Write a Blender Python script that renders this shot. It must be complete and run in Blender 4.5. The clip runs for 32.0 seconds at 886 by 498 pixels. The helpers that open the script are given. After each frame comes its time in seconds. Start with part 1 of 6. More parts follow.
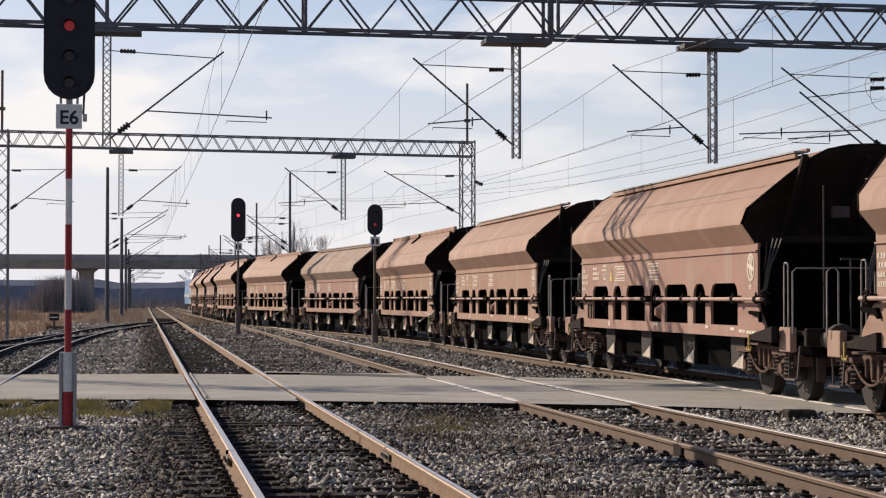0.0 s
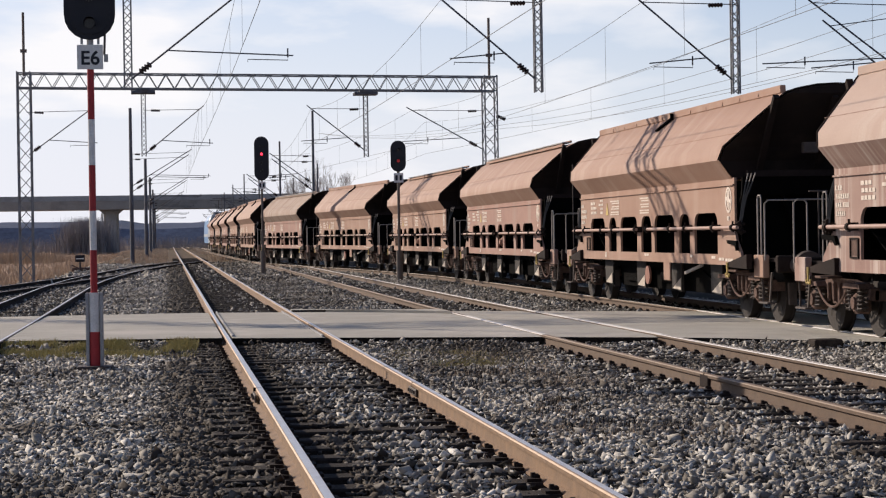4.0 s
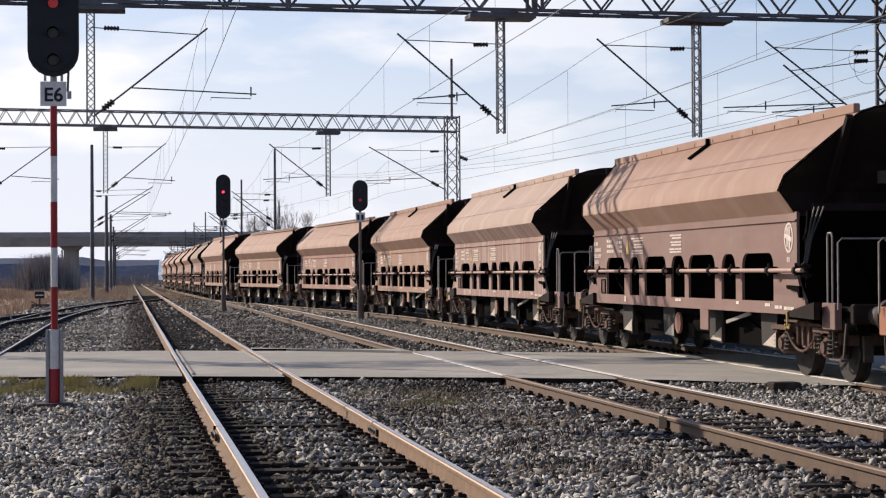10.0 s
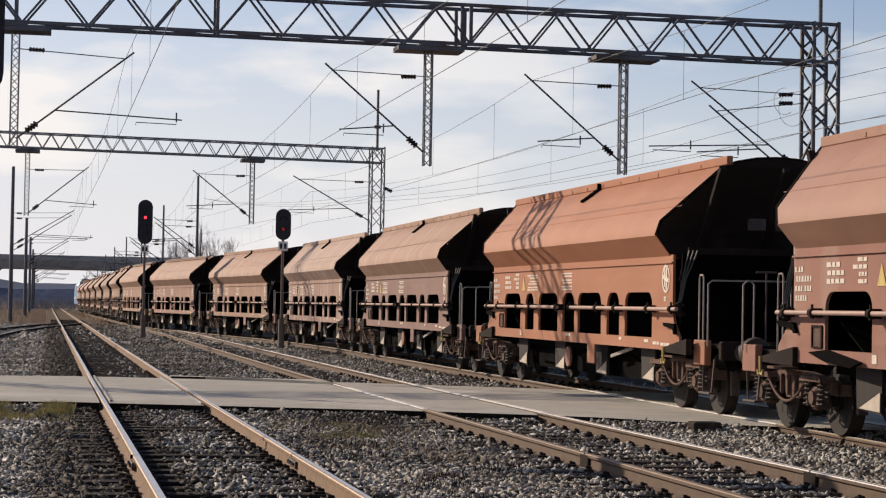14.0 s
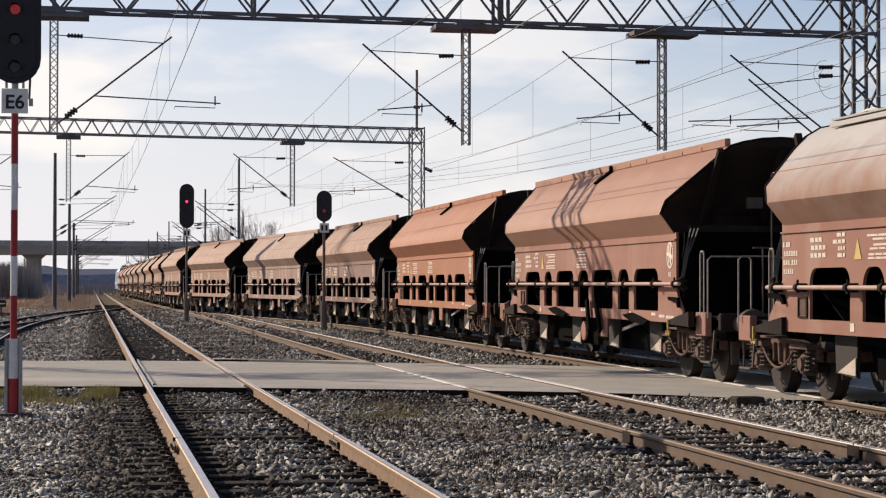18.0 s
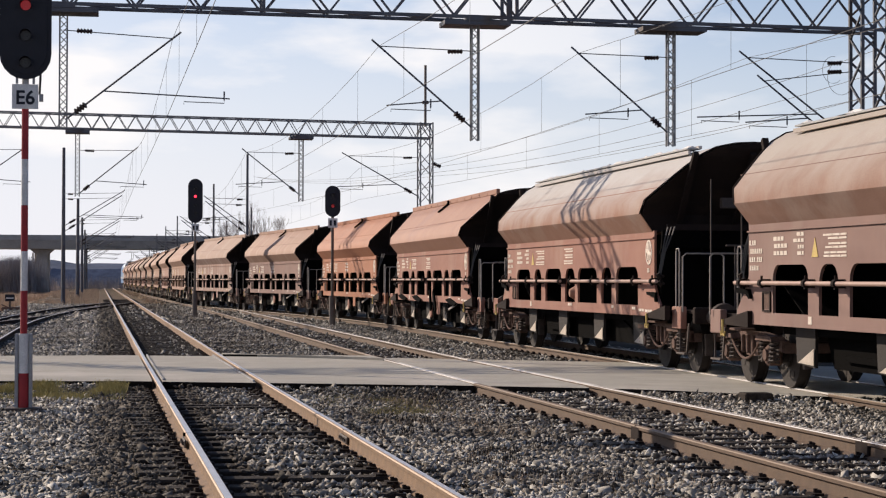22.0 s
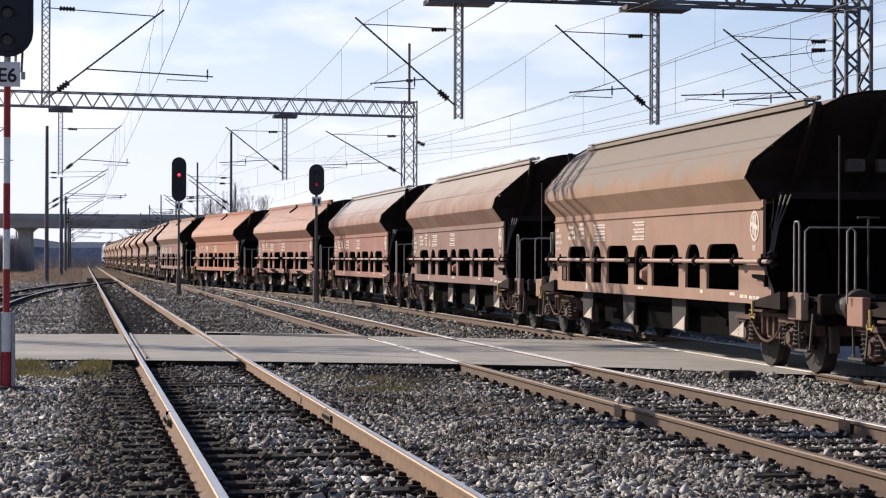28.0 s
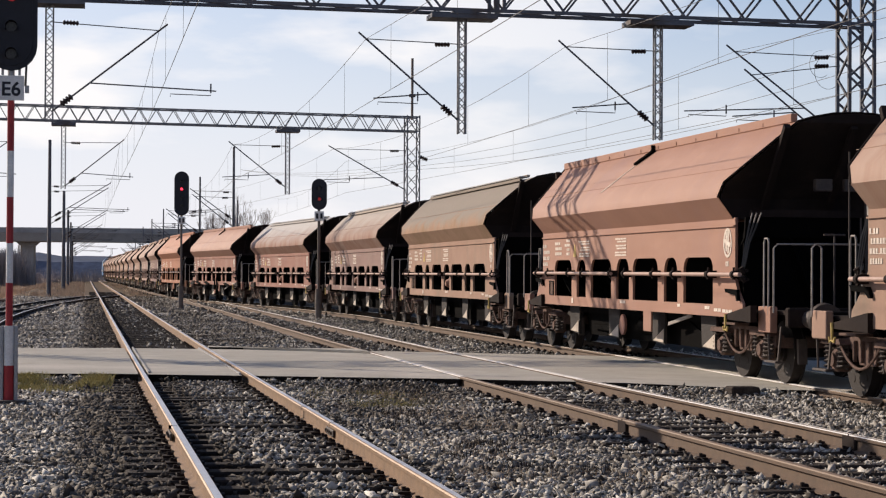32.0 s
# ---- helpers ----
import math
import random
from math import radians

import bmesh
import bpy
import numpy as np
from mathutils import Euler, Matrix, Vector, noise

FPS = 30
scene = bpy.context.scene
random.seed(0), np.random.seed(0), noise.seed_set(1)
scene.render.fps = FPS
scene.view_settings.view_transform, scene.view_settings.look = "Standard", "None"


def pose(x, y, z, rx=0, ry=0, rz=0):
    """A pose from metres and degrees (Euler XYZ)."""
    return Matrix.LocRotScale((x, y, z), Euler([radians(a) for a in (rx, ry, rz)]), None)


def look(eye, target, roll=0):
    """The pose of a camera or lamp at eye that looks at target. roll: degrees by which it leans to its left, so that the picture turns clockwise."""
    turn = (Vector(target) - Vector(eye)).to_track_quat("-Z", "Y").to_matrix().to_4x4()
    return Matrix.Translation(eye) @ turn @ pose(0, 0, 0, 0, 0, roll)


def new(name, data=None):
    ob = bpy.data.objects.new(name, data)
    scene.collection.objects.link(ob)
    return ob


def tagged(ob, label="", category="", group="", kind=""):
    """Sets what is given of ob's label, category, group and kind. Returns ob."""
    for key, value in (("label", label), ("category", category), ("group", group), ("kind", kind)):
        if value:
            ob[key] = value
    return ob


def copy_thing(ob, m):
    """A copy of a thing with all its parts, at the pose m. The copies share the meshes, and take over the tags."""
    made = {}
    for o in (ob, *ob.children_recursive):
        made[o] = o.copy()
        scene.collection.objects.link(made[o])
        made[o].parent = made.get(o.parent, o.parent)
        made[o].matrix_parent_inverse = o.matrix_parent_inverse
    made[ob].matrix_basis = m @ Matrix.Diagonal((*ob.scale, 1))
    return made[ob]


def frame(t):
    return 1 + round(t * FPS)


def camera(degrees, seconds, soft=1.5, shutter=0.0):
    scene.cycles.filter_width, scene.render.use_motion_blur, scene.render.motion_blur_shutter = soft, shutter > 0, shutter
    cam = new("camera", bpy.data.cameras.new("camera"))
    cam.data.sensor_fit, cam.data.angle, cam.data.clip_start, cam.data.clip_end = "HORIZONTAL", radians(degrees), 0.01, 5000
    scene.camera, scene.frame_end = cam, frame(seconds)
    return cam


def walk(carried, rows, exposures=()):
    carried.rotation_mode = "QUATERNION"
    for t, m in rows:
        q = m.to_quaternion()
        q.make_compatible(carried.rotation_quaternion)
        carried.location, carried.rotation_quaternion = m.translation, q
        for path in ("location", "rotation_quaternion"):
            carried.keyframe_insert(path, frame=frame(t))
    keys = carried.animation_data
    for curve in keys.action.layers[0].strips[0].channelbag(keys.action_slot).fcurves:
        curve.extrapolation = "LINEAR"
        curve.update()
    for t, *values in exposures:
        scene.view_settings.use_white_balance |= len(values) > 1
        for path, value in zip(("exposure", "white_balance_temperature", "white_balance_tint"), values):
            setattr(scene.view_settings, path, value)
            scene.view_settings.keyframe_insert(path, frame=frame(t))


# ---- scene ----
def view(x, y, z, heading, pitch, roll):
    return Matrix.Translation((x, y, z)) @ pose(0, 0, 0, 90 + pitch, 0, -heading) @ pose(0, 0, 0, 0, 0, roll)


cam = camera(24.91, 32.0, soft=1.2)
PATH = [  # seconds, eye, heading to the right of the track, pitch up, roll
    (0, 0.000, -0.046, 1.520, 8.491, 1.565, 0.002),
    (0.5, 0.006, -0.079, 1.507, 8.287, 1.529, -0.611),
    (1, -0.003, -0.067, 1.515, 8.599, 1.450, -0.356),
    (1.5, -0.014, -0.014, 1.525, 8.047, 1.629, 0.105),
    (2, -0.005, -0.049, 1.526, 7.951, 1.529, -0.301),
    (2.5, -0.002, -0.030, 1.515, 8.139, 0.767, -0.453),
    (4.5, 0.005, -0.027, 1.510, 7.776, -0.287, -1.027),
    (5, 0.007, 0.004, 1.510, 8.799, -0.217, -1.124),
    (5.5, 0.011, -0.007, 1.514, 9.007, 0.280, -1.024),
    (6, -0.001, -0.024, 1.510, 9.281, 0.371, -0.858),
    (6.5, -0.007, -0.017, 1.514, 9.090, 0.315, -0.873),
    (7, -0.010, -0.015, 1.511, 9.224, 0.188, -0.787),
    (7.5, -0.009, -0.009, 1.515, 8.886, 0.234, -0.682),
    (8, -0.008, -0.020, 1.519, 9.185, 0.370, -0.636),
    (8.5, -0.015, -0.021, 1.519, 8.902, 0.930, -0.298),
    (9, -0.009, -0.051, 1.507, 8.707, 0.454, -0.072),
    (9.5, -0.007, -0.047, 1.517, 8.718, 0.250, -0.140),
    (10, -0.010, -0.083, 1.513, 8.911, 0.865, -0.362),
    (10.5, -0.001, -0.055, 1.524, 9.660, 1.595, 0.382),
    (11, -0.030, -0.053, 1.518, 10.855, 2.456, -0.480),
    (11.5, -0.049, 0.057, 1.528, 11.053, 2.497, -0.817),
    (12, -0.038, 0.126, 1.525, 10.212, 2.471, -0.261),
    (12.5, -0.041, 0.157, 1.530, 11.265, 1.680, 0.895),
    (13, -0.021, 0.145, 1.520, 10.728, 1.717, 0.963),
    (13.5, -0.025, 0.075, 1.526, 11.214, 1.670, 0.960),
    (15.5, 0.008, -0.013, 1.530, 10.560, 2.352, 0.877),
    (16, 0.005, -0.026, 1.536, 10.475, 2.094, 0.565),
    (16.5, 0.002, -0.021, 1.528, 10.405, 1.876, -0.011),
    (17, 0.006, 0.008, 1.536, 10.638, 1.933, 0.312),
    (17.5, 0.016, 0.043, 1.524, 10.095, 1.538, 0.226),
    (18, 0.017, 0.043, 1.518, 9.937, 1.190, 0.074),
    (18.5, 0.019, 0.044, 1.530, 9.645, 1.372, 0.207),
    (19, 0.012, 0.009, 1.537, 9.855, 1.717, 0.164),
    (19.5, 0.010, -0.005, 1.524, 9.883, 1.661, -0.134),
    (20, 0.004, -0.018, 1.536, 10.397, 1.767, 0.354),
    (20.5, 0.003, -0.038, 1.538, 10.764, 1.518, 0.707),
    (21, -0.009, -0.045, 1.538, 11.524, 1.606, 0.829),
    (21.5, -0.017, -0.034, 1.531, 10.647, 1.420, 0.643),
    (22, -0.004, -0.002, 1.528, 9.708, 1.045, 0.162),
    (22.5, 0.012, 0.022, 1.527, 10.454, 0.868, 0.097),
    (23, -0.020, 0.023, 1.513, 10.616, 0.144, 0.358),
    (23.5, 0.004, 0.013, 1.522, 9.696, 0.238, -0.027),
    (24, 0.002, 0.008, 1.522, 9.982, 0.319, -0.114),
    (24.5, 0.003, -0.003, 1.522, 9.731, 0.560, -0.189),
    (26.5, 0.012, -0.018, 1.526, 9.441, 0.214, -0.059),
    (27, 0.017, -0.005, 1.524, 9.731, 0.039, -0.144),
    (27.5, 0.022, 0.015, 1.529, 10.981, -0.936, 0.105),
    (28, 0.009, 0.027, 1.523, 10.161, 0.436, 0.147),
    (28.5, 0.017, 0.037, 1.537, 10.280, 0.744, 0.010),
    (29, 0.004, 0.032, 1.541, 9.909, 1.101, 0.329),
    (29.5, -0.004, 0.021, 1.541, 9.886, 1.278, 0.394),
    (30, -0.002, 0.004, 1.535, 9.803, 1.178, 0.372),
    (30.5, -0.007, -0.004, 1.533, 9.939, 1.243, 0.370),
    (31, -0.001, -0.008, 1.525, 9.910, 1.143, 0.323),
    (31.5, -0.008, 0.011, 1.531, 10.102, 1.043, 0.180),
    (32, -0.002, 0.042, 1.522, 10.098, 0.862, 0.300),
]
walk(cam, [(t, view(*row)) for t, *row in PATH], exposures=[(t, e, k, 12) for t, e, k in (
    (0, 0.12, 6770), (2, 0.12, 6870), (4, 0.18, 6520), (5, 0.25, 6370), (6, 0.22, 6270), (7, 0.26, 6370), (8, 0.30, 6470), (9, 0.20, 6470), (10, 0.23, 6420), (11, 0.12, 6570), (12, 0.06, 6770), (13, 0.09, 6920), (16, 0.10, 6870),
    (17, 0.14, 6870), (18, 0.18, 6920), (19, 0.17, 6870), (20, 0.17, 6720), (21, 0.20, 6770), (22, 0.21, 6670), (23, 0.22, 6570), (27, 0.26, 6420), (28, 0.35, 6270), (29, 0.24, 6420), (30, 0.20, 6570), (32, 0.21, 6670))])

# ---- light ----
SUN_HEIGHT, SUN_SIDE = 25.8, -42.3        # degrees above the horizon; turned from the track towards its left side
world = bpy.data.worlds.new("world")
scene.world = world
world.use_nodes = True
wn, wl = world.node_tree.nodes, world.node_tree.links
wn.clear()
sky = wn.new("ShaderNodeTexSky")
sky.sky_type, sky.sun_disc = "NISHITA", False
sky.sun_elevation, sky.sun_rotation = radians(SUN_HEIGHT), radians(SUN_SIDE)
sky.air_density, sky.dust_density, sky.ozone_density = 1.0, 0.8, 2.5
wcoord = wn.new("ShaderNodeTexCoord")
wmap = wn.new("ShaderNodeMapping")
wmap.inputs["Scale"].default_value = (1.0, 1.0, 3.2)
cloud = wn.new("ShaderNodeTexNoise")
cloud.inputs["Scale"].default_value, cloud.inputs["Detail"].default_value, cloud.inputs["Roughness"].default_value = 7.5, 7.0, 0.5
cramp = wn.new("ShaderNodeMapRange")
cramp.inputs["From Min"].default_value, cramp.inputs["From Max"].default_value = 0.485, 0.62
cramp.inputs["To Max"].default_value = 0.8
split = wn.new("ShaderNodeSeparateXYZ")          # haze thickens towards the horizon
haze = wn.new("ShaderNodeMapRange")
haze.interpolation_type = "SMOOTHSTEP"
haze.inputs["From Min"].default_value, haze.inputs["From Max"].default_value = -0.01, 0.30
haze.inputs["To Min"].default_value, haze.inputs["To Max"].default_value = 0.95, 0.0
cmix = wn.new("ShaderNodeMix")
cmix.data_type = "RGBA"
cmix.inputs["B"].default_value = (8.1, 8.28, 8.98, 1)      # haze
white = wn.new("ShaderNodeMix")
white.data_type = "RGBA"
white.inputs["B"].default_value = (9.35, 9.28, 9.32, 1)  # cloud
wbg, wout = wn.new("ShaderNodeBackground"), wn.new("ShaderNodeOutputWorld")
wbg.inputs["Strength"].default_value = 0.094
wl.new(wcoord.outputs["Generated"], wmap.inputs["Vector"])
wl.new(wmap.outputs["Vector"], cloud.inputs["Vector"])
wl.new(cloud.outputs["Fac"], cramp.inputs["Value"])
wl.new(wcoord.outputs["Generated"], split.inputs["Vector"])
thin = wn.new("ShaderNodeMapRange")              # the clouds thin out towards the zenith
thin.interpolation_type = "SMOOTHSTEP"
thin.inputs["From Min"].default_value, thin.inputs["From Max"].default_value = 0.18, 0.55
thin.inputs["To Min"].default_value, thin.inputs["To Max"].default_value = 1.0, 0.12
wl.new(split.outputs["Z"], thin.inputs["Value"])
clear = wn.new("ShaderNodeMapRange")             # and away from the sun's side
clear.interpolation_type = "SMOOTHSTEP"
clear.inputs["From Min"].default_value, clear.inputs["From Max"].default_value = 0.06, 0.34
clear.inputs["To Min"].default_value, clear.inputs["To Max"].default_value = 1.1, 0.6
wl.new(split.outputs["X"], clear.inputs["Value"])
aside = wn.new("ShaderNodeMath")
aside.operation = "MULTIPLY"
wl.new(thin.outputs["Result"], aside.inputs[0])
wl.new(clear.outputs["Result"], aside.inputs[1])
tilt = wn.new("ShaderNodeMath")                  # the haze stands higher below the sun
tilt.operation, tilt.inputs[1].default_value = "MULTIPLY_ADD", 0.16
wl.new(split.outputs["X"], tilt.inputs[0])
wl.new(split.outputs["Z"], tilt.inputs[2])
veil = wn.new("ShaderNodeMath")
veil.operation = "MULTIPLY"
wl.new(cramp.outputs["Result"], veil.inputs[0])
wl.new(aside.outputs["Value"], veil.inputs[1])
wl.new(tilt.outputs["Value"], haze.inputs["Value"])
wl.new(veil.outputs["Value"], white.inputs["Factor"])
wl.new(haze.outputs["Result"], cmix.inputs["Factor"])
deep = wn.new("ShaderNodeMix")                   # clear winter air: the sky's own colour, a little deeper
deep.data_type, deep.blend_type = "RGBA", "MULTIPLY"
deep.inputs["Factor"].default_value, deep.inputs["B"].default_value = 1.0, (0.74, 0.85, 1.04, 1)
wl.new(sky.outputs["Color"], deep.inputs["A"])
wl.new(deep.outputs["Result"], cmix.inputs["A"])
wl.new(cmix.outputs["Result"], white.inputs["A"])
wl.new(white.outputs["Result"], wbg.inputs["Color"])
wl.new(wbg.outputs["Background"], wout.inputs["Surface"])
sun = new("sun", bpy.data.lights.new("sun", "SUN"))
sun.data.energy, sun.data.angle, sun.data.color = 4.9, radians(0.53), (1.0, 0.87, 0.72)
sun_way = Vector((math.sin(radians(SUN_SIDE)) * math.cos(radians(SUN_HEIGHT)), math.cos(radians(SUN_SIDE)) * math.cos(radians(SUN_HEIGHT)), math.sin(radians(SUN_HEIGHT))))
sun.matrix_world = look(tuple(sun_way * 60), (0, 0, 0))


# ---- materials ----
def material(name, base, second=None, scale=6.0, rough=0.8, metal=0.0, bump=0.2, fine=60.0, amount=0.5, third=None, patches=1.2, streak=0.0, vary=0.0, emit=0.0, grain=0.18, dust=None, dent=0.0):
    """Two colours mixed by a coarse noise, a third by larger patches or by streaks that run down, grain in value and relief."""
    m = bpy.data.materials.new(name)
    m.use_nodes = True
    n, l = m.node_tree.nodes, m.node_tree.links
    bsdf = n["Principled BSDF"]
    coord = n.new("ShaderNodeTexCoord")
    def noise_at(size, detail, stretch=None):
        t = n.new("ShaderNodeTexNoise")
        t.inputs["Scale"].default_value, t.inputs["Detail"].default_value, t.inputs["Roughness"].default_value = size, detail, 0.6
        if stretch:
            mp = n.new("ShaderNodeMapping")
            mp.inputs["Scale"].default_value = stretch
            l.new(coord.outputs["Object"], mp.inputs["Vector"])
            l.new(mp.outputs["Vector"], t.inputs["Vector"])
        else:
            l.new(coord.outputs["Object"], t.inputs["Vector"])
        return t
    def ramped(t, low, high, top=1.0):
        r = n.new("ShaderNodeMapRange")
        r.inputs["From Min"].default_value, r.inputs["From Max"].default_value, r.inputs["To Max"].default_value = low, high, top
        l.new(t.outputs["Fac"], r.inputs["Value"])
        return r
    def mixed(a, b, fac, how="MIX"):
        x = n.new("ShaderNodeMix")
        x.data_type, x.blend_type = "RGBA", how
        for key, value in (("A", a), ("B", b)):
            if isinstance(value, tuple):
                x.inputs[key].default_value = (*value, 1)
            else:
                l.new(value, x.inputs[key])
        if isinstance(fac, float):
            x.inputs["Factor"].default_value = fac
        else:
            l.new(fac.outputs["Result"], x.inputs["Factor"])
        return x.outputs["Result"]
    second = second or tuple(c * 0.7 for c in base)
    col = mixed(base, second, ramped(noise_at(scale, 5), 0.5 - amount / 2, 0.5 + amount / 2))
    if third:
        t = noise_at(patches, 6, (streak, 1.0, streak) if streak else None)
        col = mixed(col, third, ramped(t, 0.5, 0.68, 0.85))
    if dust:                                   # dust that has settled on the upper part
        sep = n.new("ShaderNodeSeparateXYZ")
        l.new(coord.outputs["Object"], sep.inputs["Vector"])
        wob = n.new("ShaderNodeMath")
        wob.operation, wob.inputs[1].default_value = "MULTIPLY_ADD", 0.9
        l.new(noise_at(1.3, 6, (1.0, 1.0, 0.6)).outputs["Fac"], wob.inputs[0])
        l.new(sep.outputs["Z"], wob.inputs[2])
        dr = n.new("ShaderNodeMapRange")
        dr.inputs["From Min"].default_value, dr.inputs["From Max"].default_value, dr.inputs["To Max"].default_value = dust[1] + 0.45, dust[2] + 0.45, 0.9
        l.new(wob.outputs["Value"], dr.inputs["Value"])
        col = mixed(col, dust[0], dr)
    speck = ramped(noise_at(fine, 3), 0.25, 0.75)
    dark = n.new("ShaderNodeMapRange")
    dark.inputs["To Min"].default_value, dark.inputs["To Max"].default_value = 1 - grain, 1 + grain
    l.new(speck.outputs["Result"], dark.inputs["Value"])
    hsv = n.new("ShaderNodeHueSaturation")
    l.new(dark.outputs["Result"], hsv.inputs["Value"])
    if vary:
        info = n.new("ShaderNodeObjectInfo")
        rv = n.new("ShaderNodeMapRange")
        rv.inputs["To Min"].default_value, rv.inputs["To Max"].default_value = 1 - vary, 1 + vary
        l.new(info.outputs["Random"], rv.inputs["Value"])
        mul = n.new("ShaderNodeMath")
        mul.operation = "MULTIPLY"
        l.new(rv.outputs["Result"], mul.inputs[0])
        l.new(dark.outputs["Result"], mul.inputs[1])
        l.new(mul.outputs["Value"], hsv.inputs["Value"])
    l.new(col, hsv.inputs["Color"])
    l.new(hsv.outputs["Color"], bsdf.inputs["Base Color"])
    bsdf.inputs["Metallic"].default_value = metal
    bsdf.inputs["Specular IOR Level"].default_value = 0.03 if rough >= 0.95 else 0.12 if rough >= 0.84 else 0.35
    rr = n.new("ShaderNodeMapRange")
    rr.inputs["To Min"].default_value, rr.inputs["To Max"].default_value = max(0.05, rough - 0.12), min(1.0, rough + 0.12)
    l.new(speck.outputs["Result"], rr.inputs["Value"])
    l.new(rr.outputs["Result"], bsdf.inputs["Roughness"])
    if bump:
        b = n.new("ShaderNodeBump")
        b.inputs["Strength"].default_value, b.inputs["Distance"].default_value = bump, 0.01
        l.new(speck.outputs["Result"], b.inputs["Height"])
        l.new(b.outputs["Normal"], bsdf.inputs["Normal"])
        if dent:                               # plates that have buckled a little between their seams
            d = n.new("ShaderNodeBump")
            d.inputs["Strength"].default_value, d.inputs["Distance"].default_value = dent, 0.06
            l.new(noise_at(1.0, 2, (1.0, 0.55, 1.6)).outputs["Fac"], d.inputs["Height"])
            l.new(d.outputs["Normal"], b.inputs["Normal"])
    if emit:
        bsdf.inputs["Emission Color"].default_value = (*base, 1)
        bsdf.inputs["Emission Strength"].default_value = emit
    return m


